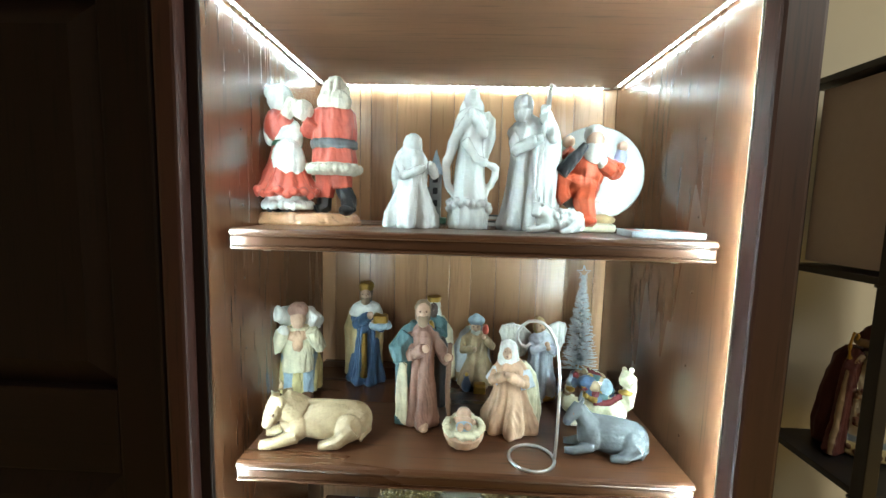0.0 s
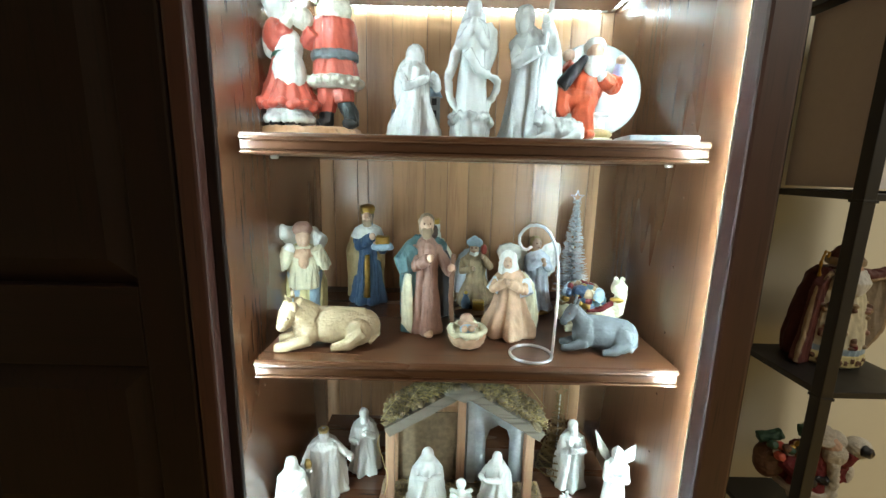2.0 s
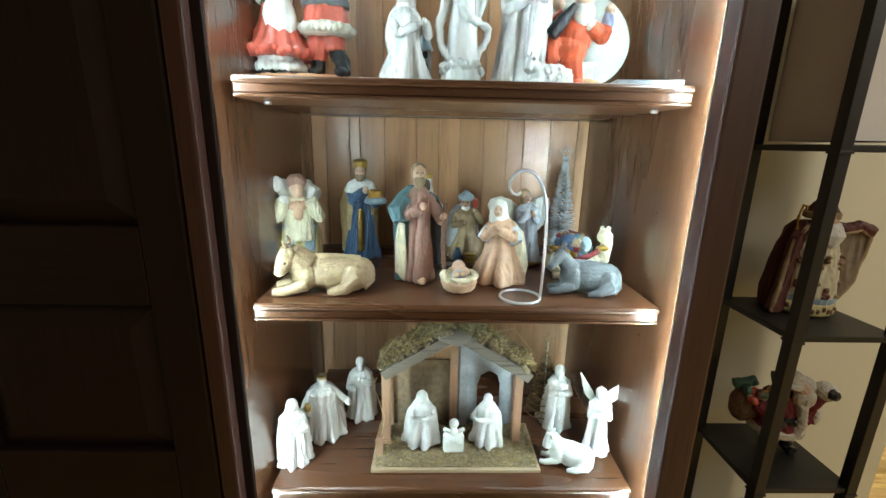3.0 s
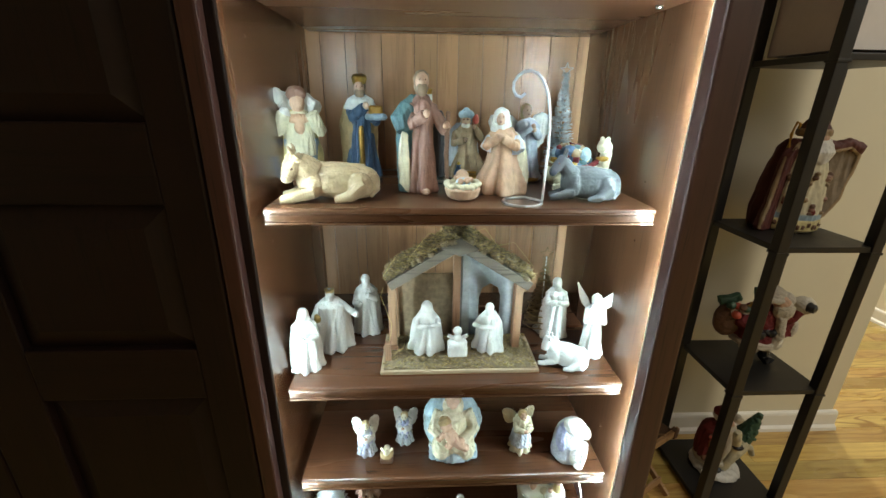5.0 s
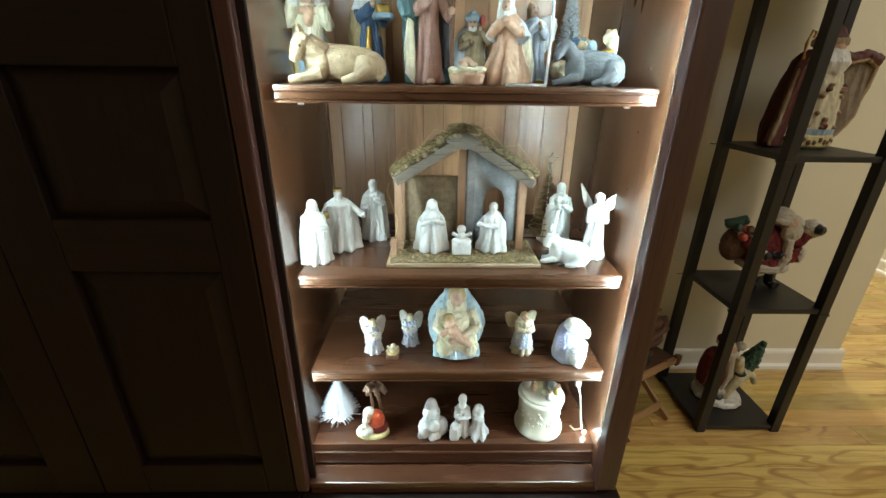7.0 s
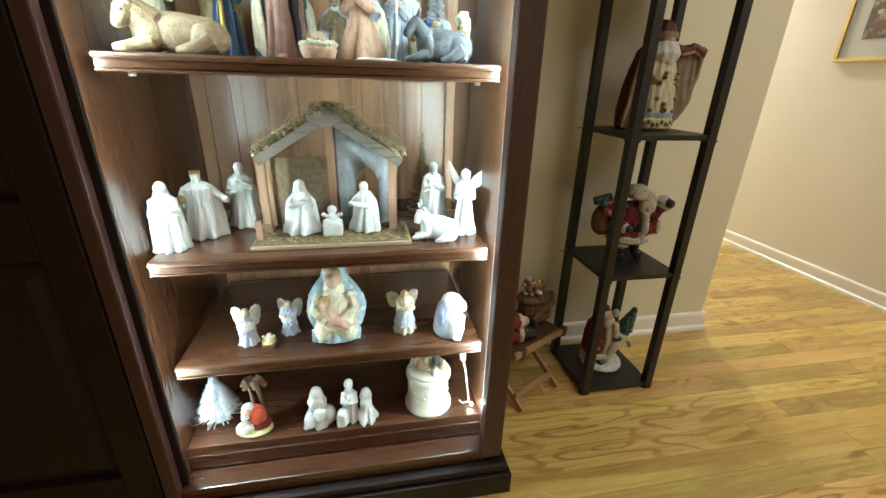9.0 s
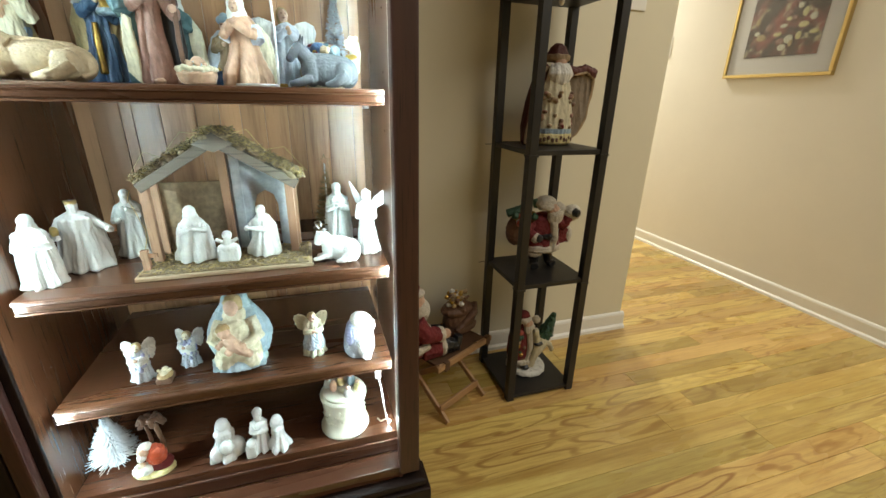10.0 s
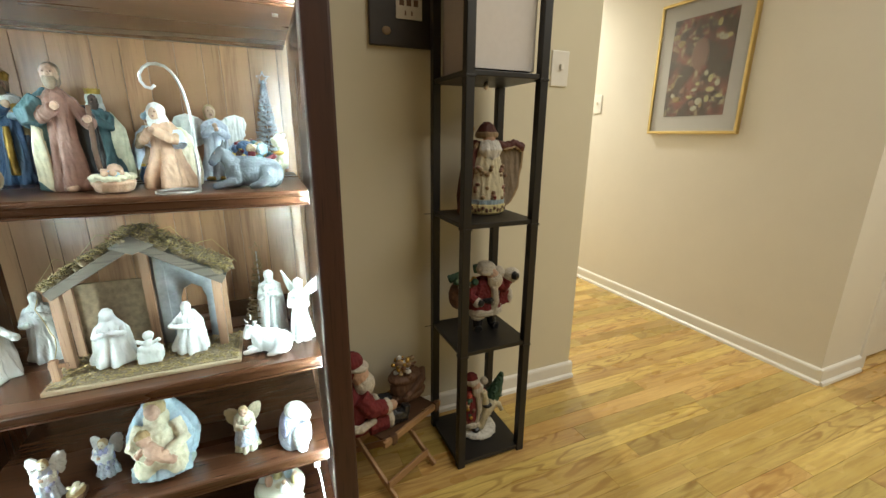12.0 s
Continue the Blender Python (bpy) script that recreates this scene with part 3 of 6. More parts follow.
def head(s, h, skin, hair=None, beard=None, hood=None, z=0.91, k=0.062, at=(0, 0)):
    c = Vector((at[0], at[1] - 0.02 * h, z * h))
    if hood:
        s.use(hood).ball(c + Vector((0, 0.018 * h, 0.012 * h)), (k * 1.25 * h, k * 1.2 * h, k * 1.4 * h))
        s.ball(c + Vector((0, 0.03 * h, -0.1 * h)), (k * 1.5 * h, k * 1.0 * h, k * 2.0 * h))
    if hair:
        s.use(hair).ball(c + Vector((0, 0.024 * h, 0.018 * h)), (k * 1.04 * h, k * 1.0 * h, k * 1.12 * h))
        s.ball(c + Vector((0, 0.03 * h, -0.04 * h)), (k * 0.95 * h, k * 0.7 * h, k * 1.1 * h))
    s.use(skin).ball(c + Vector((0, -0.012 * h, 0)), (k * 0.82 * h, k * 0.95 * h, k * 1.12 * h))
    s.ball(c + Vector((0, -0.07 * h, -0.004 * h)), (k * 0.16 * h, k * 0.2 * h, k * 0.22 * h), 8, 6)
    if skin not in (M_PORC, M_BISQUE):
        for sx in (-1, 1):
            s.use(BROWN).ball(c + Vector((sx * k * 0.36 * h, -k * 1.02 * h, k * 0.22 * h)), (k * 0.12 * h, k * 0.1 * h, k * 0.08 * h), 8, 5)
        s.use(ROSE).ball(c + Vector((0, -k * 1.08 * h, -k * 0.5 * h)), (k * 0.24 * h, k * 0.1 * h, k * 0.08 * h), 8, 5)
    if beard:
        s.use(beard).ball(c + Vector((0, -0.035 * h, -k * 0.9 * h)), (k * 0.72 * h, k * 0.62 * h, k * 0.95 * h))
    return c


def arms(s, h, w, mat, skin, grips=((0.06, -0.55, 0.66), (-0.06, -0.55, 0.66)), sh=0.74, r=0.042):
    """Sleeves from the shoulders to the wrists; grips as (x / w, y / w, z / h)."""
    for sx, hd in zip((1, -1), grips):
        a = Vector((sx * 0.29 * w, -0.02 * w, sh * h))
        b = Vector((hd[0] * w, hd[1] * w, hd[2] * h))
        m = a.lerp(b, 0.5) + Vector((sx * 0.16 * w, 0.02 * w, -0.1 * h))
        s.use(mat).tube([a, a.lerp(m, 0.6), m, m.lerp(b, 0.6), b], [r * h, r * h * 1.05, r * h, r * h * 1.05, r * h * 0.9], 10)
        s.ball(a, r * h * 1.1).ball(m, r * h)
        s.use(skin).ball(b + (b - m).normalized() * 0.025 * h, (0.026 * h, 0.03 * h, 0.03 * h), 10, 7)


def wings(s, h, w, mat, z=0.7, spread=0.75, up=0.28, y=0.3, raised=False):
    for sx in (-1, 1):
        out = [(0.04, 0.0), (0.3, 0.42), (0.62, 0.6), (0.92, 0.45), (1.0, 0.1), (0.9, -0.4), (0.94, -0.5), (0.78, -0.9), (0.8, -1.0), (0.55, -1.3), (0.25, -1.0)]
        if raised:
            out = [(0.04, 0.0), (0.4, 0.5), (0.8, 0.9), (1.25, 1.25), (1.15, 0.7), (1.02, 0.4), (0.9, 0.0), (0.6, -0.4), (0.2, -0.45)] if sx > 0 else [(0.04, 0.0), (0.35, 0.7), (0.6, 1.1), (0.85, 1.6), (0.72, 0.7), (0.5, 0.0), (0.2, -0.4)]
        pts = [(sx * (0.1 * w + a * spread * w), z * h + b * up * h) for a, b in out]
        if sx > 0:
            pts.reverse()
        s.use(mat).slab(pts, 0.07 * w, Matrix.Translation((0, y * w, 0)) @ pose(0, 0, 0, 0, 0, sx * 18))


def quadruped(s, L, h, mat, muzzle=None, ears="long"):
    """A lying beast, its head towards -x."""
    s.use(mat)
    s.ball((0.1 * L, 0, 0.36 * h), (0.36 * L, 0.17 * L, 0.34 * h), 18, 12)
    s.ball((0.34 * L, 0.01 * L, 0.32 * h), (0.17 * L, 0.17 * L, 0.32 * h), 16, 10)
    s.ball((-0.17 * L, 0, 0.38 * h), (0.15 * L, 0.15 * L, 0.36 * h), 16, 10)
    if ears == "long":
        s.tube([(-0.17 * L, 0, 0.5 * h), (-0.26 * L, -0.01 * L, 0.68 * h), (-0.32 * L, -0.02 * L, 0.82 * h)], [0.13 * L, 0.105 * L, 0.09 * L], 12)
        s.tube([(-0.3 * L, -0.02 * L, 0.85 * h), (-0.38 * L, -0.06 * L, 0.74 * h), (-0.44 * L, -0.09 * L, 0.62 * h)], [0.09 * L, 0.074 * L, 0.056 * L], 12)
    else:
        s.tube([(-0.15 * L, 0, 0.5 * h), (-0.24 * L, -0.02 * L, 0.64 * h), (-0.3 * L, -0.04 * L, 0.76 * h)], [0.15 * L, 0.14 * L, 0.115 * L], 14)
        s.tube([(-0.29 * L, -0.05 * L, 0.8 * h), (-0.34 * L, -0.1 * L, 0.66 * h), (-0.375 * L, -0.14 * L, 0.5 * h)], [0.105 * L, 0.088 * L, 0.064 * L], 14)
        s.tube([(-0.2 * L, -0.02 * L, 0.5 * h), (-0.24 * L, -0.06 * L, 0.34 * h), (-0.22 * L, -0.06 * L, 0.2 * h)], [0.08 * L, 0.06 * L, 0.03 * L], 10)
    s.tube([(-0.12 * L, 0, 0.66 * h), (0.1 * L, 0.0, 0.68 * h), (0.36 * L, 0.01 * L, 0.6 * h)], [0.05 * L, 0.03 * L, 0.04 * L], 10)
    s.ball((0.3 * L, -0.13 * L, 0.3 * h), (0.13 * L, 0.07 * L, 0.26 * h), 14, 9)
    s.ball((-0.14 * L, -0.11 * L, 0.34 * h), (0.1 * L, 0.06 * L, 0.24 * h), 14, 9)
    for y in (-0.12, 0.1):
        s.tube([(-0.15 * L, y * L, 0.2 * h), (-0.36 * L, (y - 0.04) * L, 0.1 * h), (-0.46 * L, (y - 0.02) * L, 0.07 * h)], [0.07 * L, 0.05 * L, 0.04 * L], 10)
    s.tube([(0.34 * L, -0.14 * L, 0.3 * h), (0.2 * L, -0.2 * L, 0.12 * h), (0.05 * L, -0.19 * L, 0.06 * h)], [0.09 * L, 0.06 * L, 0.035 * L], 10)
    s.tube([(0.48 * L, 0.04 * L, 0.4 * h), (0.49 * L, -0.06 * L, 0.2 * h), (0.4 * L, -0.14 * L, 0.08 * h)], 0.018 * L, 8)
    for y in (-1, 1):
        if ears == "long":
            s.tube([(-0.3 * L, y * 0.05 * L, 0.9 * h), (-0.27 * L, y * 0.09 * L, 1.08 * h)], [0.03 * L, 0.012 * L], 8)
        else:
            s.tube([(-0.28 * L, y * 0.07 * L - 0.04 * L, 0.86 * h), (-0.25 * L, y * 0.17 * L - 0.04 * L, 0.82 * h)], [0.034 * L, 0.018 * L], 8)
            s.tube([(-0.31 * L, y * 0.05 * L - 0.05 * L, 0.94 * h), (-0.32 * L, y * 0.12 * L - 0.06 * L, 1.02 * h), (-0.34 * L, y * 0.12 * L - 0.07 * L, 1.1 * h)], [0.022 * L, 0.016 * L, 0.007 * L], 8)
    if muzzle:
        mx, my, mz = (-0.445, -0.09, 0.6) if ears == "long" else (-0.38, -0.15, 0.48)
        s.use(muzzle).ball((mx * L, my * L, mz * h), (0.055 * L, 0.06 * L, 0.085 * h))
        for y in (-1, 1):
            s.use(BROWN).ball(((mx + 0.06) * L, (my - 0.01 + y * 0.07) * L, (mz + 0.2) * h), (0.014 * L, 0.014 * L, 0.014 * L), 8, 6)


def shelf1():
    z = SHELVES[0]
    # dancing couple on an oval base
    s = Shape()
    s.use(M_FIGWOOD).lathe([(0.09, 0), (0.09, 0.006), (0.086, 0.008), (0.086, 0.012), (0.082, 0.017), (0.078, 0.018)], 48, sy=0.62)
    c = Vector((-0.032, -0.004, 0.017))
    s.use(BLACK).ball(c + Vector((-0.014, -0.02, 0.008)), (0.011, 0.016, 0.009)).ball(c + Vector((0.012, -0.02, 0.008)), (0.011, 0.016, 0.009))
    s.use(WHITE).lathe([(0.026, 0.008), (0.036, 0.012), (0.034, 0.03)], 36, c, folds=0.12, nf=9)
    s.use(RED).lathe([(0.05, 0.03), (0.054, 0.034), (0.044, 0.05), (0.034, 0.07), (0.025, 0.098), (0.022, 0.11)], 48, c, folds=0.12, nf=11)
    for i in range(26):
        a = 2 * math.pi * i / 26
        s.ball(c + Vector((0.052 * math.cos(a), 0.052 * math.sin(a), 0.034 + 0.004 * math.sin(i * 2.3))), (0.0075, 0.0075, 0.006), 8, 6)
        s.use(WHITE).ball(c + Vector((0.037 * math.cos(a), 0.037 * math.sin(a), 0.014)), (0.006, 0.006, 0.007), 8, 6).use(RED)
    s.use(WHITE).ball(c + Vector((0.008, -0.016, 0.085)), (0.026, 0.022, 0.036)).ball(c + Vector((0.004, -0.004, 0.125)), (0.023, 0.018, 0.03))
    s.use(GREEN).lathe([(0.021, 0.108), (0.024, 0.112), (0.021, 0.117)], 24, c)
    s.use(RED).ball(c + Vector((-0.015, -0.008, 0.143)), (0.019, 0.018, 0.025)).tube([c + Vector((-0.012, -0.01, 0.14)), c + Vector((0.008, -0.018, 0.155))], 0.011)
    s.use(WHITE).ball(c + Vector((-0.028, 0, 0.132)), (0.008, 0.016, 0.022)).ball(c + Vector((-0.01, -0.002, 0.186)), (0.02, 0.02, 0.023)).ball(c + Vector((-0.024, 0.0, 0.196)), 0.012)
    s.use(FUR).tube([c + Vector((0.006, -0.02, 0.155)), c + Vector((0.02, -0.018, 0.182))], [0.009, 0.011]).ball(c + Vector((0.032, -0.014, 0.166)), 0.016)
    c = Vector((0.044, 0.004, 0.017))
    s.use(BLACK).tube([c + Vector((-0.016, 0, 0.03)), c + Vector((-0.016, -0.004, 0.012)), c + Vector((-0.026, -0.012, 0.007))], [0.012, 0.012, 0.01])
    s.tube([c + Vector((0.014, 0.002, 0.045)), c + Vector((0.026, -0.006, 0.026)), c + Vector((0.03, -0.016, 0.008))], [0.013, 0.013, 0.012])
    s.ball(c + Vector((0.027, -0.024, 0.008)), (0.011, 0.016, 0.008))
    s.use(RED).tube([c + Vector((-0.012, 0, 0.075)), c + Vector((-0.016, 0, 0.03))], [0.02, 0.014]).tube([c + Vector((0.01, 0, 0.075)), c + Vector((0.014, 0.0, 0.045))], [0.02, 0.016])
    s.lathe([(0.034, 0.07), (0.037, 0.085), (0.034, 0.11), (0.037, 0.14), (0.034, 0.168), (0.02, 0.18)], 36, c, sy=0.8, folds=0.06, nf=8)
    s.use(FUR).lathe([(0.036, 0.066), (0.043, 0.07), (0.043, 0.08), (0.036, 0.084)], 36, c, sy=0.85)
    s.use(GREY).lathe([(0.034, 0.108), (0.038, 0.111), (0.038, 0.12), (0.034, 0.123)], 36, c, sy=0.82)
    s.use(RED).tube([c + Vector((-0.03, -0.006, 0.158)), c + Vector((-0.04, -0.012, 0.135)), c + Vector((-0.026, -0.02, 0.15))], 0.013)
    s.use(FUR).ball(c + Vector((0.002, 0.0, 0.196)), (0.021, 0.021, 0.026)).ball(c + Vector((0.004, -0.012, 0.182)), (0.028, 0.016, 0.02))
    for i in range(60):
        a, b = random.uniform(0, 6.283), random.uniform(-0.6, 1.4)
        s.ball(c + Vector((0.003 + 0.02 * math.cos(a) * math.cos(b), 0.02 * math.sin(a) * math.cos(b), 0.192 + 0.025 * math.sin(b))), (0.005, 0.005, 0.009), 7, 5)
    for i in range(30):
        a = 2 * math.pi * i / 30
        s.ball(c + Vector((0.042 * math.cos(a), 0.036 * math.sin(a), 0.075 + 0.003 * math.sin(i * 3))), 0.0068, 7, 5)
    sculpt("dancing_couple_figurine", s, (0.046, 0.155, z), 0, "glazed red-and-white dancing couple figurine on oval wooden base", "figurine", voxel=0.0016, smooth=1, relief=0.006)

    # white porcelain group
    s = Shape()
    robe(s, 0.15, 0.078, 0.07, M_PORC, True, 0.28, 6)
    head(s, 0.15, M_PORC, hood=M_PORC, z=0.88, k=0.08)
    s.ball((0, 0.012, 0.085), (0.03, 0.026, 0.05))
    arms(s, 0.15, 0.078, M_PORC, M_PORC, ((0.22, -0.45, 0.66), (0.05, -0.42, 0.62)), sh=0.68, r=0.044)
    sculpt("kneeling_woman_figurine", s, (0.224, 0.14, z), 28, "glossy white porcelain figurine of a kneeling hooded woman", "figurine", "white porcelain group on the shelf")
    s = Shape().use(M_PORC)
    s.lathe([(0.03, 0.0), (0.031, 0.02), (0.027, 0.06), (0.021, 0.11), (0.019, 0.14), (0.024, 0.165), (0.022, 0.182), (0.012, 0.192)], 40, folds=0.1, nf=6)
    s.ball((0, -0.002, 0.206), (0.0125, 0.013, 0.02)).ball((0, 0.006, 0.19), (0.02, 0.014, 0.026))
    s.slab([(0.008, 0.095), (0.03, 0.115), (0.04, 0.15), (0.038, 0.178), (0.03, 0.19), (0.016, 0.188), (0.006, 0.16)], 0.012, Matrix.Translation((0, 0.008, 0)))
    s.tube([(-0.018, -0.006, 0.17), (-0.03, -0.008, 0.13), (-0.04, -0.008, 0.1), (-0.035, -0.008, 0.07), (-0.02, -0.01, 0.05), (-0.008, -0.014, 0.042)], [0.008, 0.008, 0.006, 0.005, 0.006, 0.006], 8)
    s.tube([(-0.01, -0.022, 0.14), (0.008, -0.024, 0.112), (0.028, -0.014, 0.105), (0.042, -0.008, 0.098), (0.041, -0.006, 0.082), (0.03, -0.006, 0.066), (0.024, -0.008, 0.05)], [0.007, 0.006, 0.006, 0.006, 0.006, 0.005, 0.006], 8)
    arms(s, 0.22, 0.06, M_PORC, M_PORC, ((0.05, -0.5, 0.8), (-0.05, -0.5, 0.8)), sh=0.78, r=0.032)
    random.seed(3)
    for i in range(26):
        a = 2 * math.pi * i / 26
        s.ball((0.028 * math.cos(a), 0.024 * math.sin(a), 0.03 + 0.014 * random.random()), (0.011, 0.006, 0.007), 8, 6, rot=(random.uniform(-40, 40), 0, math.degrees(a)))
        s.ball((0.024 * math.cos(a), 0.02 * math.sin(a), 0.016 + 0.01 * random.random()), (0.008, 0.008, 0.008), 8, 6)
    s.lathe([(0.026, 0), (0.028, 0.006), (0.022, 0.01)], 30)
    sculpt("ribboned_woman_figurine", s, (0.317, 0.152, z), 0, "glossy white porcelain tall hooded woman figurine with looping ribbons", "figurine", "white porcelain group on the shelf", voxel=0.0016, smooth=1)
    s = Shape()
    robe(s, 0.215, 0.088, 0.07, M_PORC, False, 0.28, 6, 1.2)
    head(s, 0.215, M_PORC, M_PORC, M_PORC, z=0.93, k=0.07, at=(-0.012, 0))
    s.use(M_PORC).lathe([(0.03, 0.03), (0.034, 0.1), (0.032, 0.15), (0.02, 0.18)], 30, (0.022, 0.01, 0), folds=0.1, nf=8, sy=0.8)
    arms(s, 0.215, 0.088, M_PORC, M_PORC, ((0.2, -0.36, 0.86), (0.06, -0.45, 0.66)), r=0.042)
    s.use(M_PORC).tube([(0.006, -0.036, 0.01), (0.012, -0.034, 0.12), (0.026, -0.03, 0.228)], 0.0026, 8)
    sculpt("standing_man_figurine", s, (0.414, 0.165, z), 0, "glossy white porcelain figurine of a robed man holding a staff", "figurine", "white porcelain group on the shelf")
    s = Shape()
    quadruped(s, 0.088, 0.05, M_PORC, None, "short")
    for i in range(60):
        a, b = random.uniform(0, 6.28), random.uniform(-0.3, 1.2)
        s.ball((0.012 + 0.03 * math.cos(a) * math.cos(b), 0.014 * math.sin(a) * math.cos(b), 0.02 + 0.015 * math.sin(b)), 0.0045, 6, 5)
    sculpt("lamb_figurine", s, (0.445, 0.09, z), 4, "glossy white porcelain lamb lying down", "figurine", "white porcelain group on the shelf", voxel=0.0013, smooth=1)

    # small church model
    st = paint("grey_stone", (0.32, 0.34, 0.34), 0.7)
    ch = thing("church_model", (0.225, 0.325, z), "small grey painted church model with a pointed steeple", "model")
    part("base", B(GREEN, -0.075, 0.05, -0.03, 0.03, 0, 0.012, 0.003), ch, "green grassy base")
    part("nave", B(st, -0.06, 0.012, -0.02, 0.02, 0.012, 0.05, 0.001), ch)
    rf = Shape().use(GREY).add([(-0.062, -0.023, 0.048), (-0.062, 0.023, 0.048), (-0.062, 0, 0.075), (0.014, -0.023, 0.048), (0.014, 0.023, 0.048), (0.014, 0, 0.075)], [(0, 1, 2), (3, 5, 4), (0, 2, 5, 3), (1, 4, 5, 2), (0, 3, 4, 1)])
    part("nave_roof", rf, ch)
    part("steeple", B(st, 0.014, 0.038, -0.012, 0.012, 0.012, 0.1, 0.001), ch)
    part("spire", Shape().use(SKY).lathe([(0.017, 0.1), (0.012, 0.112), (0.007, 0.13), (0.001, 0.15)], 4, (0.026, 0, 0)), ch, "pale blue pointed spire")
    for zz in (0.035, 0.06, 0.083):
        part("church_window", B(BLACK, 0.021, 0.031, -0.0135, -0.0122, zz, zz + 0.013), ch)

    # plate with a seated figure in front
    pl = Shape().use(paint("plate_glaze", (0.44, 0.45, 0.42), 0.25, 0.25, 22)).lathe([(0.045, -0.004), (0.05, -0.004), (0.084, 0.006), (0.086, 0.009), (0.083, 0.009), (0.05, 0.0), (0.001, 0.0)], 56, m=pose(0, 0, 0.102, 80, 0, 0) @ Matrix.Scale(0.98, 4))
    plate = thing("decorative_plate", (0.545, 0.232, z), "round white porcelain plate standing upright behind a figure", "plate")
    part("dish", pl, plate)
    for x in (-0.03, 0.03):
        part("stand_leg", Shape().use(BROWN).tube([(x, -0.03, 0.002), (x, 0.01, 0.003), (x, 0.04, 0.08)], 0.002), plate)
    s = Shape().use(CREAM).box(-0.042, 0.042, -0.025, 0.025, 0, 0.013, 0.003)
    s.use(WHITE).box(-0.004, 0.03, -0.012, 0.016, 0.013, 0.05, 0.003).box(0.0, 0.036, -0.014, 0.018, 0.05, 0.056, 0.002)
    s.use(BLOND).ball((0.02, -0.012, 0.02), (0.024, 0.012, 0.008))
    s.use(ORANGE).ball((-0.004, 0.0, 0.098), (0.03, 0.022, 0.032)).ball((-0.014, -0.004, 0.075), (0.032, 0.022, 0.022))
    s.tube([(-0.03, 0, 0.078), (-0.05, -0.008, 0.082), (-0.046, -0.01, 0.06), (-0.038, -0.012, 0.05)], [0.02, 0.018, 0.014, 0.012])
    s.tube([(-0.006, -0.008, 0.07), (-0.012, -0.02, 0.05), (-0.004, -0.018, 0.022)], [0.02, 0.018, 0.015])
    s.ball((-0.004, -0.022, 0.018), (0.014, 0.018, 0.009))
    s.tube([(0.022, 0, 0.112), (0.046, -0.004, 0.1), (0.03, -0.016, 0.102), (0.016, -0.02, 0.11)], [0.014, 0.016, 0.013, 0.011])
    s.tube([(-0.022, 0, 0.116), (-0.042, -0.004, 0.132)], [0.014, 0.011])
    s.use(BLACK).tube([(-0.052, -0.02, 0.094), (-0.034, -0.022, 0.116), (-0.022, -0.022, 0.13), (-0.014, -0.022, 0.142)], [0.011, 0.011, 0.007, 0.005], 10)
    s.use(SKIN).ball((0.004, -0.012, 0.147), (0.014, 0.015, 0.018))
    s.use(WHITE).ball((0.004, -0.016, 0.13), (0.018, 0.013, 0.019)).ball((0.006, -0.004, 0.16), (0.018, 0.017, 0.016)).ball((0.018, -0.02, 0.11), 0.009)
    s.use(LILAC).ball((0.05, 0.0, 0.122), (0.01, 0.01, 0.016))
    s.use(SKIN).ball((0.052, -0.002, 0.142), 0.008).ball((-0.036, 0.0, 0.148), 0.01)
    sculpt("seated_red_figurine", s, (0.517, 0.176, z), 0, "painted seated white-bearded figurine in orange-red on a cream block", "figurine", voxel=0.0016, smooth=1, relief=0.006)

    cv = thing("game_case", (0.585, 0.062, z), "flat grey case with a coloured cover lying on the shelf", "case", turn=-6)
    part("case_body", B(paint("grey_plastic", (0.35, 0.37, 0.4), 0.35), -0.047, 0.047, -0.038, 0.038, 0, 0.009, 0.0015), cv)
    for i, mt in enumerate((RED, SKY, YELLOW, WHITE, BLUE, GREEN, RED)):
        part("cover_patch", B(mt, -0.04 + 0.0115 * i, -0.03 + 0.0115 * i, -0.03 + 0.006 * (i % 3), 0.022 + 0.003 * (i % 4), 0.0092, 0.0098), cv)
    st = thing("card_stack", (0.36, 0.31, z), "small stack of white cards lying on the shelf", "stack")
    for i in range(4):
        part("card", B(WHITE if i % 2 == 0 else GREY, -0.034 + 0.002 * i, 0.034, -0.02, 0.02, 0.006 * i, 0.006 * i + (0.0056 if i % 2 == 0 else 0.003), 0.0006), st)


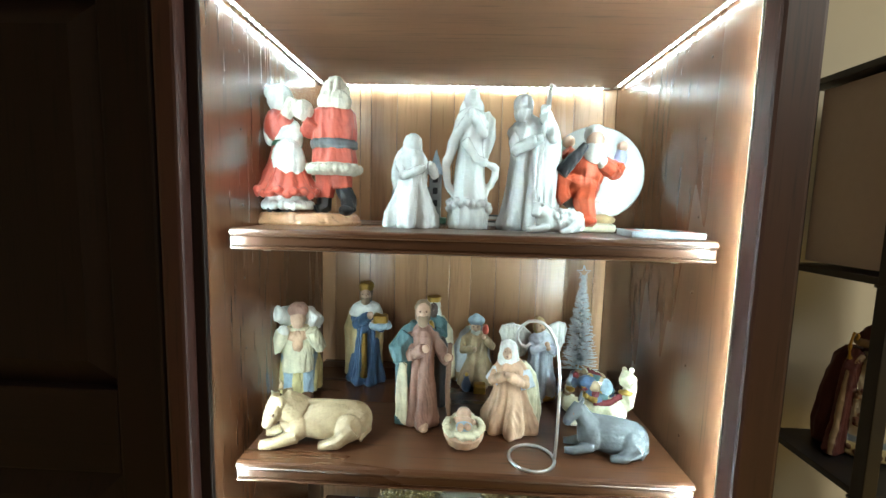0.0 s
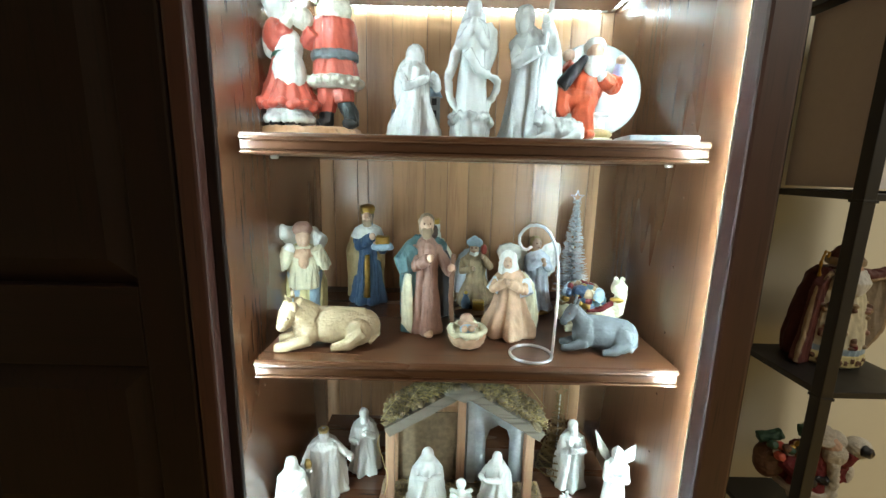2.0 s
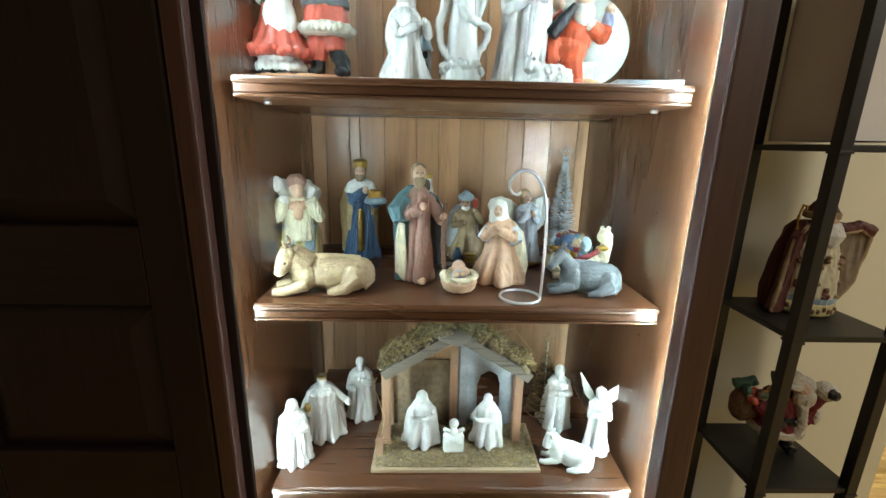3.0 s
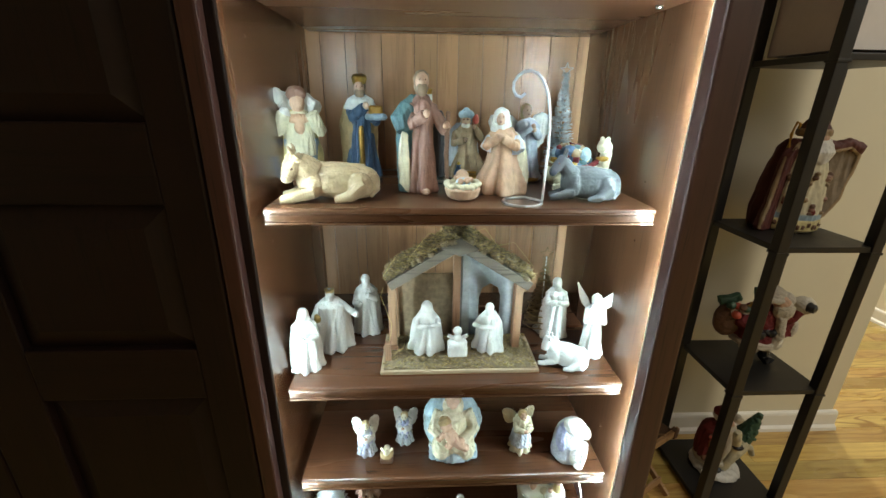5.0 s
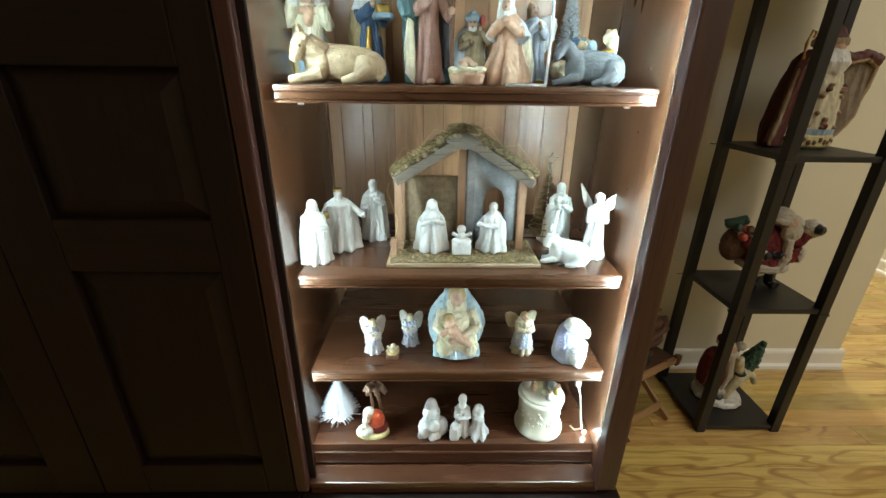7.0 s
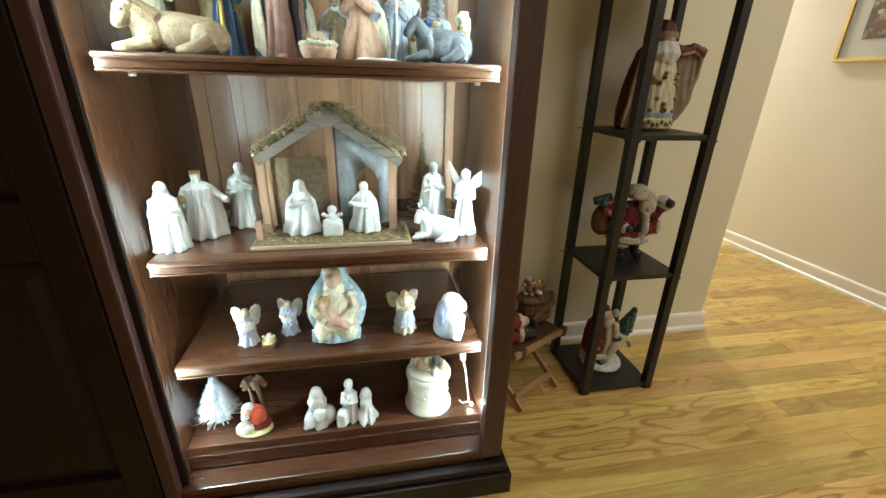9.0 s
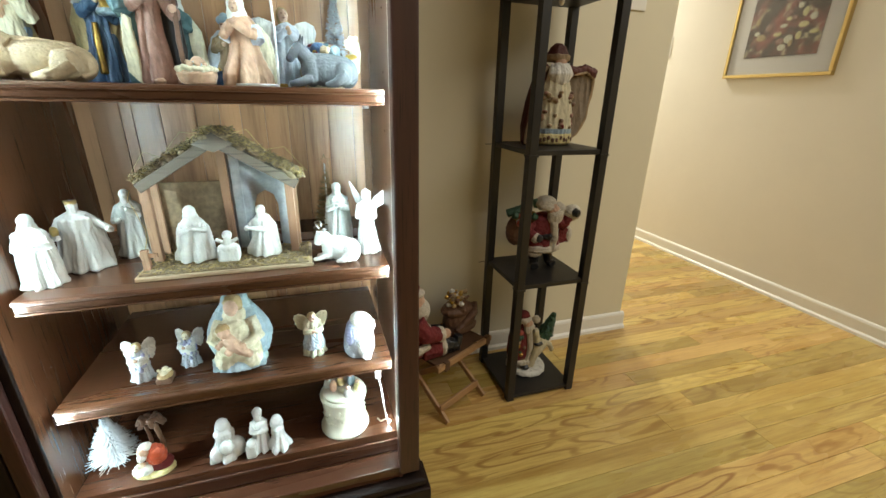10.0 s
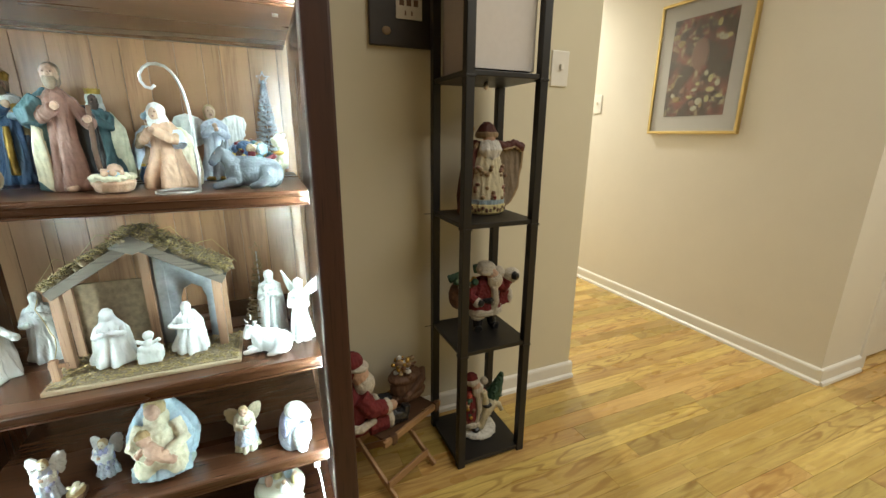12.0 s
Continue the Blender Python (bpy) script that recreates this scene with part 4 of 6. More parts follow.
def shelf2():
    z = SHELVES[1]
    G = "painted nativity set on the shelf"
    # shepherd with a lamb on his shoulders
    s = Shape()
    s.use(BROWN).ball((-0.012, -0.012, 0.006), (0.01, 0.016, 0.008)).ball((0.014, -0.012, 0.006), (0.01, 0.016, 0.008))
    s.use(SKY).tube([(-0.012, 0, 0.075), (-0.013, 0, 0.012)], [0.018, 0.013]).tube([(0.013, 0, 0.075), (0.014, 0, 0.012)], [0.018, 0.013])
    s.use(YELLOW).lathe([(0.036, 0.012), (0.038, 0.05), (0.03, 0.085), (0.03, 0.108), (0.018, 0.12)], 36, (0, 0.012, 0), folds=0.1, nf=7, sy=0.7)
    s.use(CREAM).lathe([(0.026, 0.05), (0.027, 0.065), (0.025, 0.09), (0.026, 0.105), (0.016, 0.118)], 30, (0, -0.004, 0), sy=0.75, folds=0.06)
    s.use(PEACH).ball((0, -0.012, 0.106), (0.02, 0.014, 0.01)).ball((0, -0.022, 0.096), (0.008, 0.006, 0.012))
    s.use(CREAM).tube([(0.024, -0.004, 0.104), (0.036, -0.014, 0.088), (0.022, -0.022, 0.116)], 0.011).tube([(-0.024, -0.004, 0.104), (-0.036, -0.014, 0.09), (-0.024, -0.022, 0.116)], 0.011)
    s.use(SKIN).ball((0, -0.008, 0.132), (0.012, 0.013, 0.016))
    s.use(ROSE).ball((0, -0.002, 0.145), (0.017, 0.017, 0.012))
    s.use(WHITE).tube([(0.034, 0.0, 0.122), (0.02, 0.014, 0.13), (-0.02, 0.014, 0.132), (-0.032, -0.004, 0.138)], [0.012, 0.016, 0.016, 0.012]).ball((-0.036, -0.01, 0.142), (0.014, 0.012, 0.012)).ball((-0.024, -0.02, 0.115), 0.01)
    shepherd = sculpt("shepherd_figurine", s, (0.01, 0.2, z), 18, "pale painted shepherd figurine carrying a white lamb over the shoulders", "figurine", G)
    shepherd.scale = (1.06, 1.06, 1.18)
    s = Shape()
    quadruped(s, 0.17, 0.086, TAN, paint("pale_muzzle", (0.42, 0.31, 0.19)), "short")
    sculpt("ox_figurine", s, (0.088, 0.072, z), 9, "tan brown ox figurine lying on the shelf", "figurine", G, relief=0.006, stretch=1.0)
    # king in blue with a box
    s = Shape()
    robe(s, 0.2, 0.07, 0.056, BLUE, False, 0.28, 6)
    s.use(BLOND).lathe([(0.036, 0.012), (0.036, 0.06), (0.04, 0.11), (0.03, 0.15), (0.012, 0.165)], 30, (-0.006, 0.014, 0), sy=0.6, folds=0.1, nf=6)
    s.use(WHITE).lathe([(0.024, 0.142), (0.034, 0.145), (0.026, 0.162), (0.012, 0.17)], 30, sy=0.8)
    head(s, 0.205, SKIN, HAIR, HAIR, z=0.905, k=0.058)
    s.use(GILT).lathe([(0.0125, 0.194), (0.0135, 0.197), (0.015, 0.205), (0.012, 0.209), (0.004, 0.211)], 16)
    arms(s, 0.2, 0.07, BLUE, SKIN, ((0.3, -0.42, 0.66), (0.12, -0.5, 0.74)), r=0.048)
    s.use(SKY).lathe([(0.02, 0.124), (0.023, 0.128), (0.02, 0.134)], 20, (0.032, -0.03, 0))
    s.use(GILT).box(0.019, 0.045, -0.042, -0.018, 0.134, 0.15, 0.003).tube([(-0.002, -0.028, 0.02), (0.0, -0.026, 0.11)], [0.006, 0.004])
    sculpt("king_figurine", s, (0.117, 0.288, z), 6, "painted king figurine in blue robe with gold crown and casket", "figurine", G)
    # Joseph-like man in brown
    s = Shape()
    robe(s, 0.2, 0.058, 0.054, ROSE, False, 0.28, 6, 2.0)
    s.use(TEAL).lathe([(0.034, 0.006), (0.036, 0.06), (0.036, 0.12), (0.034, 0.15), (0.014, 0.172)], 34, (-0.008, 0.014, 0), sy=0.62, folds=0.1, nf=7)
    s.use(CREAM).slab([(-0.042, 0.02), (-0.026, 0.0), (-0.024, 0.05), (-0.026, 0.105), (-0.036, 0.11), (-0.042, 0.07)], 0.016, Matrix.Translation((0, -0.006, 0)))
    s.use(TEAL).tube([(-0.022, 0, 0.152), (-0.038, -0.006, 0.13), (-0.034, -0.014, 0.112)], [0.016, 0.018, 0.014]).slab([(-0.044, 0.004), (-0.026, 0.0), (-0.03, 0.03), (-0.042, 0.026)], 0.018, Matrix.Translation((0, -0.004, 0)))
    head(s, 0.212, SKIN, HAIR, HAIR, z=0.915, k=0.06)
    arms(s, 0.2, 0.066, ROSE, SKIN, ((0.62, -0.3, 0.6), (0.02, -0.52, 0.7)), r=0.046)
    s.use(BROWN).tube([(0.046, -0.022, 0.0), (0.042, -0.022, 0.07), (0.045, -0.02, 0.145)], [0.0028, 0.003, 0.0036], 8)
    s.use(BLACK).lathe([(0.016, 0.03), (0.018, 0.08), (0.014, 0.13), (0.008, 0.145)], 20, (0.03, 0.008, 0), folds=0.15, nf=5)
    s.use(SKIN).ball((0.004, -0.03, 0.005), (0.008, 0.012, 0.005))
    sculpt("bearded_man_figurine", s, (0.247, 0.135, z), 6, "painted bearded figurine in rose-brown robe with a walking staff", "figurine", G)
    # king in green behind
    s = Shape()
    robe(s, 0.175, 0.066, 0.055, TEAL, False, 0.28, 6)
    s.use(CREAM).lathe([(0.034, 0.01), (0.034, 0.06), (0.03, 0.11), (0.012, 0.14)], 30, (0.008, 0.014, 0), sy=0.6, folds=0.14, nf=6)
    s.use(BLACK).lathe([(0.034, 0.02), (0.03, 0.08), (0.024, 0.12), (0.01, 0.14)], 30, (-0.012, 0.008, 0), sy=0.5, folds=0.12, nf=6)
    head(s, 0.182, DARKSKIN, WHITE, DARKSKIN, hood=WHITE, z=0.9, k=0.06)
    s.use(GILT).lathe([(0.011, 0.174), (0.012, 0.177), (0.0135, 0.185), (0.01, 0.183)], 12)
    arms(s, 0.175, 0.066, TEAL, DARKSKIN, ((0.05, -0.5, 0.72), (-0.1, -0.5, 0.66)), r=0.042)
    s.use(GILT).ball((-0.004, -0.04, 0.132), (0.008, 0.008, 0.013))
    sculpt("king_figurine", s, (0.256, 0.29, z), 0, "painted king figurine in dark green with white headcloth and crown", "figurine", G)
    # kneeling king with gifts
    s = Shape()
    robe(s, 0.132, 0.082, 0.07, TAN, True, 0.28, 6)
    s.use(PALE).lathe([(0.04, 0.0), (0.042, 0.03), (0.036, 0.07), (0.026, 0.1), (0.012, 0.115)], 34, (-0.01, 0.014, 0), sy=0.7, folds=0.13, nf=6)
    head(s, 0.14, SKIN, GREY, WHITE, z=0.87, k=0.085)
    s.use(SKY).ball((0, 0.0, 0.134), (0.017, 0.017, 0.01)).ball((0, -0.002, 0.142), (0.008, 0.008, 0.006))
    arms(s, 0.135, 0.08, TAN, SKIN, ((0.25, -0.38, 0.8), (0.0, -0.45, 0.62)), sh=0.68, r=0.052)
    s.use(RED).ball((0.022, -0.034, 0.126), (0.006, 0.006, 0.01))
    sculpt("kneeling_king_figurine", s, (0.344, 0.305, z), -8, "painted kneeling king figurine in tan with a blue turban", "figurine", G)
    s = Shape().use(BLUE).lathe([(0.006, 0), (0.009, 0.004), (0.01, 0.014), (0.006, 0.024), (0.004, 0.028), (0.006, 0.031)], 18).use(GILT).ball((0, 0, 0.034), 0.004)
    sculpt("gift_jar", s, (0.326, 0.262, z), 0, "tiny cobalt blue gift jar with a gold stopper", "jar", voxel=0.001, smooth=1)
    gb = thing("gift_casket", (0.352, 0.256, z), "tiny gilded gift casket with a domed lid", "casket")
    part("casket_body", B(GILT, -0.012, 0.012, -0.008, 0.008, 0, 0.013, 0.0015), gb)
    part("lid", B(GILT, -0.0125, 0.0125, -0.0085, 0.0085, 0.0135, 0.02, 0.003), gb)
    # kneeling woman
    s = Shape()
    robe(s, 0.145, 0.082, 0.075, PEACH, True, 0.28, 6, 0.8)
    s.use(CREAM).lathe([(0.034, 0.004), (0.036, 0.03), (0.034, 0.06), (0.028, 0.09), (0.012, 0.11)], 34, (0.012, 0.02, 0), sy=0.7, folds=0.14, nf=7)
    head(s, 0.152, SKIN, HAIR, None, hood=WHITE, z=0.89, k=0.075, at=(-0.004, -0.006))
    s.use(PALE).tube([(0.02, 0, 0.1), (0.03, -0.01, 0.078)], 0.012).tube([(-0.02, 0, 0.1), (-0.03, -0.008, 0.08)], 0.011)
    arms(s, 0.145, 0.08, PEACH, SKIN, ((0.02, -0.46, 0.72), (-0.06, -0.46, 0.72)), sh=0.68, r=0.05)
    sculpt("kneeling_woman_figurine", s, (0.395, 0.13, z), -14, "painted kneeling woman figurine in peach with a cream veil", "figurine", G)
    # crib with an infant shape
    s = Shape()
    random.seed(5)
    s.use(PEACH).lathe([(0.02, 0), (0.027, 0.004), (0.032, 0.018), (0.028, 0.024), (0.012, 0.02)], 32, sy=1.15, folds=-0.05, nf=11)
    for i in range(22):
        a = 2 * math.pi * i / 22
        s.use(CREAM).ball((0.028 * math.cos(a), 0.033 * math.sin(a), 0.024 + 0.004 * random.random()), (0.007, 0.006, 0.004), 8, 6, rot=(0, random.uniform(-30, 30), 0))
    s.ball((0, 0.0, 0.02), (0.024, 0.028, 0.008))
    s.use(SKIN).ball((0.0, 0.016, 0.036), 0.012).ball((0, -0.002, 0.03), (0.012, 0.016, 0.008)).tube([(0.006, 0.004, 0.034), (0.016, -0.006, 0.034)], 0.004).tube([(-0.006, 0.004, 0.034), (-0.014, -0.004, 0.038)], 0.004)
    s.tube([(0.004, -0.012, 0.032), (0.007, -0.024, 0.036)], 0.005).tube([(-0.004, -0.012, 0.032), (-0.006, -0.024, 0.034)], 0.005)
    s.use(SKY).ball((0, -0.012, 0.031), (0.013, 0.008, 0.007))
    sculpt("crib_figurine", s, (0.319, 0.082, z), 0, "painted straw crib figurine with a small infant shape", "figurine", G, voxel=0.0013, smooth=1, relief=0.012, stretch=0.7)
    # angel
    s = Shape()
    robe(s, 0.15, 0.07, 0.06, PALE, False, 0.28, 7)
    head(s, 0.158, SKIN, BLOND, None, z=0.91, k=0.07, at=(-0.006, 0))
    arms(s, 0.15, 0.066, PALE, SKIN, ((0.0, -0.5, 0.72), (-0.1, -0.5, 0.76)), r=0.044)
    wings(s, 0.15, 0.07, WHITE, 0.78, 1.0, 0.26, 0.2)
    s.use(GILT).lathe([(0.033, 0.002), (0.034, 0.005), (0.032, 0.008)], 30)
    sculpt("angel_figurine", s, (0.469, 0.255, z), 14, "pale blue painted angel figurine with white wings", "figurine", G)
    # hook stand of bent wire
    s = Shape().use(M_STEEL)
    ring = [(0.033 * math.cos(a) - 0.033, 0.033 * math.sin(a), 0.0018) for a in np.linspace(0, 2 * math.pi * 0.985, 33)]
    s.tube(list(reversed(ring)) + [(0.001, -0.001, 0.006), (0.002, 0, 0.03), (0.003, 0, 0.09), (0.002, 0, 0.12), (0.0, 0, 0.14), (-0.004, 0, 0.16), (-0.009, 0, 0.174), (-0.016, 0, 0.186), (-0.025, 0, 0.194), (-0.036, 0, 0.197), (-0.046, 0, 0.196), (-0.055, 0, 0.19), (-0.061, 0, 0.181), (-0.061, 0, 0.171), (-0.056, 0, 0.163), (-0.048, 0, 0.161), (-0.042, 0, 0.166)], 0.0023, 10)
    hook = single("hook_stand", s, (0.452, 0.044, z), 0, "bent chrome wire ornament hanger with a ring foot", "stand")
    hook.scale = (1, 1, 1.06)
    # camel
    s2 = Shape()
    s2.use(CREAM).ball((-0.01, 0, 0.03), (0.05, 0.022, 0.03)).ball((0.03, 0, 0.024), (0.024, 0.024, 0.026))
    s2.tube([(0.036, 0, 0.03), (0.052, -0.002, 0.04), (0.056, -0.004, 0.07), (0.052, -0.008, 0.086)], [0.016, 0.012, 0.01, 0.012], 12)
    s2.tube([(0.052, -0.006, 0.088), (0.042, -0.02, 0.082)], [0.013, 0.009], 10).ball((0.057, 0.002, 0.097), (0.004, 0.004, 0.005)).ball((0.046, 0.002, 0.097), (0.004, 0.004, 0.005))
    s2.tube([(0.03, -0.018, 0.02), (0.04, -0.03, 0.008), (0.02, -0.034, 0.006)], [0.012, 0.008, 0.007]).tube([(-0.03, -0.016, 0.02), (-0.02, -0.028, 0.008), (-0.04, -0.03, 0.006)], [0.014, 0.009, 0.007])
    s2.use(BROWN).ball((-0.014, 0, 0.058), (0.034, 0.022, 0.026))
    rc = random.Random(31)
    for i in range(60):
        a, b = rc.uniform(0, 6.283), rc.uniform(-0.3, 1.4)
        s2.use(rc.choice((BLUE, TEAL, WINE, GILT, BROWN, SKY, CREAM, TAN))).ball((-0.012 + 0.036 * math.cos(a) * math.cos(b), 0.026 * math.sin(a) * math.cos(b), 0.054 + 0.03 * math.sin(b)), (rc.uniform(0.005, 0.01), rc.uniform(0.005, 0.009), rc.uniform(0.004, 0.008)), 8, 6)
    s2.use(SKY).ball((0.016, -0.014, 0.068), (0.01, 0.012, 0.014)).use(BLUE).ball((-0.016, -0.018, 0.074), (0.015, 0.012, 0.012)).use(TAN).ball((-0.004, -0.024, 0.07), (0.009, 0.008, 0.01))
    s2.use(WINE).tube([(-0.004, -0.028, 0.044), (0.02, -0.026, 0.046), (0.04, -0.014, 0.056)], 0.0045).use(GILT).ball((0.048, -0.012, 0.062), (0.012, 0.006, 0.004))
    sculpt("camel_figurine", s2, (0.548, 0.168, z), -12, "painted camel figurine resting under a colourful saddle load", "figurine", G, voxel=0.0015, smooth=1, relief=0.012, stretch=0.7)
    s = Shape()
    quadruped(s, 0.125, 0.082, GREY, paint("dark_muzzle", (0.08, 0.09, 0.11)), "long")
    sculpt("donkey_figurine", s, (0.532, 0.07, z), -10, "slate grey donkey figurine lying on the shelf", "figurine", G, voxel=0.0016, smooth=1, relief=0.006, stretch=1.0)


def bristle_tree(name, at, h, r, mat, label, n=900, star=True, wire=0.0006, coil=False):
    """A wire tree: a stem and a cone of thin bristles, with a star on top."""
    t = thing(name, at, label, "ornament tree")
    part("stem", Shape().use(M_STEEL).tube([(0, 0, 0), (0, 0, h)], 0.0014, 6), t)
    part("foot", Shape().use(M_STEEL).lathe([(0.016, 0), (0.016, 0.003), (0.004, 0.006)], 20), t)
    rnd = random.Random(11)
    s = Shape().use(mat)
    if coil:
        pts = [(r * (1 - u) * math.cos(u * 75) + rnd.uniform(-1, 1) * 0.002, r * (1 - u) * math.sin(u * 75) + rnd.uniform(-1, 1) * 0.002, 0.01 + u * (h - 0.02)) for u in np.linspace(0, 0.96, 300)]
        s.tube(pts, 0.0015, 5)
    for i in range(n):
        u = rnd.random() ** 0.8 if not coil else rnd.random()
        a, k = rnd.uniform(0, 6.283), r * (1 - 0.86 * u) * rnd.uniform(0.7, 1.12)
        z0 = 0.012 + (round(u * 17) / 17 * 0.8 + u * 0.2) * (h - 0.02)
        p, q = Vector((0, 0, z0)), Vector((k * math.cos(a), k * math.sin(a), z0 + rnd.uniform(-0.004, 0.01)))
        e = Vector((-math.sin(a), math.cos(a), 0)) * wire
        f = Vector((0, 0, wire))
        s.add([p - e, p + e, p + f, q - e, q + e, q + f], [(0, 1, 2), (3, 5, 4), (0, 3, 4, 1), (1, 4, 5, 2), (2, 5, 3, 0)])
    tagged(part("bristles", s, t), kind="stuff")
    if star:
        out = [((0.016 if i % 2 == 0 else 0.006) * math.sin(math.pi * i / 5), h + 0.006 + (0.016 if i % 2 == 0 else 0.006) * math.cos(math.pi * i / 5)) for i in range(11)]
        part("star", Shape().use(mat).tube([(x, 0, zz) for x, zz in out], 0.0011, 6), t, "bent wire star")
    return t


def shelf3():
    z = SHELVES[2]
    G = "white bisque nativity set on the shelf"

    def white(name, h, w, at, turn, label, kneel=False, hood=False, crown=False, wing=False, grips=None, cape=True, voxel=0.0014):
        s = Shape()
        robe(s, h * 0.97, w, w * 0.85, M_BISQUE, kneel, 0.28, 6 + int(100 * at[0]) % 3, at[0] * 20)
        if cape:
            s.use(M_BISQUE).lathe([(0.5 * w, 0.02 * h), (0.48 * w, 0.3 * h), (0.42 * w, 0.6 * h), (0.2 * w, 0.8 * h)], 34, (0, 0.12 * w, 0), sy=0.72, folds=0.14, nf=6, phase=1)
        head(s, h, M_BISQUE, None if hood else M_BISQUE, M_BISQUE if not (hood or wing) else None, hood=M_BISQUE if hood else None, z=0.905, k=0.066 if not kneel else 0.085)
        arms(s, h, w, M_BISQUE, M_BISQUE, grips or ((0.05, -0.5, 0.68), (-0.08, -0.5, 0.68)), sh=0.73 if not kneel else 0.68, r=0.044)
        if crown:
            s.use(M_GOLD).lathe([(0.062 * h, 0.95 * h), (0.066 * h, 0.97 * h), (0.072 * h, 0.998 * h), (0.05 * h, 0.99 * h)], 14, (0, -0.01 * h, 0))
            s.ball((-0.32 * w, -0.4 * w, 0.64 * h), (0.05 * h, 0.05 * h, 0.07 * h))
        if wing:
            wings(s, h, w, M_BISQUE, 0.76, 0.8, 0.2, 0.3, True)
        return sculpt(name, s, at, turn, label, "figurine", G, voxel)

    white("robed_king_figurine", 0.132, 0.06, (0.017, 0.068, z), 20, "white bisque robed figurine holding a gift", hood=True, grips=((0.1, -0.5, 0.62), (-0.1, -0.5, 0.62)))
    white("crowned_king_figurine", 0.138, 0.082, (0.053, 0.145, z), 10, "white bisque king figurine with a gilded crown and cup", crown=True, grips=((0.62, -0.2, 0.58), (-0.3, -0.42, 0.55)))
    white("piper_figurine", 0.144, 0.062, (0.12, 0.205, z), 0, "white bisque shepherd figurine playing a pipe", grips=((0.1, -0.55, 0.76), (-0.15, -0.5, 0.6)))
    white("kneeling_mother_figurine", 0.108, 0.066, (0.256, 0.112, z + 0.012), 8, "white bisque seated mother figurine with gold edging", True, True)
    white("kneeling_father_figurine", 0.104, 0.06, (0.386, 0.112, z + 0.012), -22, "white bisque kneeling father figurine with a gold-edged cloak", True, False, grips=((-0.2, -0.5, 0.62), (-0.3, -0.46, 0.62)))
    white("standing_shepherd_figurine", 0.146, 0.06, (0.545, 0.175, z), 0, "white bisque shepherd figurine wearing a brimmed hat")
    white("standing_angel_figurine", 0.145, 0.05, (0.603, 0.098, z), -12, "white bisque angel figurine with raised wings", wing=True, cape=False)
    s = Shape().use(M_BISQUE).box(-0.02, 0.02, -0.016, 0.016, 0, 0.026, 0.005)
    s.ball((0, 0, 0.026), (0.021, 0.017, 0.01)).ball((0, 0.004, 0.052), 0.0095).ball((0, -0.002, 0.036), (0.009, 0.008, 0.012))
    s.tube([(0.006, -0.002, 0.038), (0.02, -0.004, 0.046)], 0.0038).tube([(-0.006, -0.002, 0.038), (-0.02, -0.004, 0.046)], 0.0038)
    sculpt("manger_figurine", s, (0.319, 0.092, z + 0.011), 0, "white bisque manger figurine with an infant shape", "figurine", G, voxel=0.0014)
    s = Shape()
    quadruped(s, 0.1, 0.078, M_BISQUE, None, "short")
    sculpt("cow_figurine", s, (0.532, 0.06, z), -22, "white bisque cow figurine lying on the shelf", "figurine", G, voxel=0.0017, relief=0.006, stretch=1.0)

    # stable of bark and moss
    bark = wood("weathered_bark", (0.2, 0.165, 0.125), (0.065, 0.05, 0.036), "x", rough=0.85, coat=0, bump=0.6)
    post = wood("raw_pine", (0.42, 0.25, 0.15), (0.26, 0.14, 0.08), "z", rough=0.6, coat=0)
    greyw = plain("whitewashed_grey", (0.5, 0.53, 0.56), 0.8, vary=0.6, scale=26, bump=0.3)
    burl = plain("coarse_fibre_board", (0.27, 0.19, 0.11), 0.95, vary=0.55, scale=90, bump=0.8)
    moss = plain("dry_moss", (0.33, 0.25, 0.15), 0.95, vary=0.55, scale=120, bump=0.9)
    st = thing("stable", (0.32, 0.1, z), "rustic wooden stable with a moss roof and straw floor", "stable")
    part("floor_board", B(wood("stable_base_board", (0.45, 0.34, 0.22), (0.3, 0.2, 0.12), "x", rough=0.7, coat=0), -0.156, 0.16, -0.062, 0.072, 0.0, 0.008, 0.002), st)
    rnd = random.Random(4)

    def fuzz(s, count, place, size, mats, up=0.004):
        for i in range(count):
            p = Vector(place())
            a, k = rnd.uniform(0, 6.283), rnd.uniform(0.4, 1.0) * size
            d = Vector((math.cos(a) * k, math.sin(a) * k, rnd.uniform(-0.2, 1) * up))
            e = Vector((-math.sin(a), math.cos(a), 0)) * 0.0006
            s.use(rnd.choice(mats)).add([p - d / 2 - e, p - d / 2 + e, p + d / 2 + Vector((0, 0, 0.001)), p + d / 2 - Vector((0, 0, 0.0008))], [(0, 1, 2), (1, 0, 3), (0, 2, 3), (1, 3, 2)])

    s = Shape().use(moss).box(-0.15, 0.154, -0.056, 0.066, 0.008, 0.0105, 0.001)
    fuzz(s, 1500, lambda: (rnd.uniform(-0.15, 0.154), rnd.uniform(-0.058, 0.068), 0.0115), 0.013, [moss, STRAW, STRAW], 0.005)
    tagged(part("straw", s, st, "scattered dry straw"), kind="stuff")
    for x in (-0.135, 0.0, 0.126):
        part("post", B(post, x - 0.008, x + 0.008, 0.05 if x == 0 else 0.012, 0.062 if x == 0 else 0.028, 0.009, 0.24 if x == 0 else 0.166, 0.001), st)
    for x in (-0.132, 0.132):
        part("post", B(post, x - 0.007, x + 0.007, 0.06, 0.07, 0.009, 0.16, 0.001), st)
    part("back_wall", B(burl, -0.13, -0.006, 0.068, 0.072, 0.009, 0.16), st, "coarse brown fibre wall")
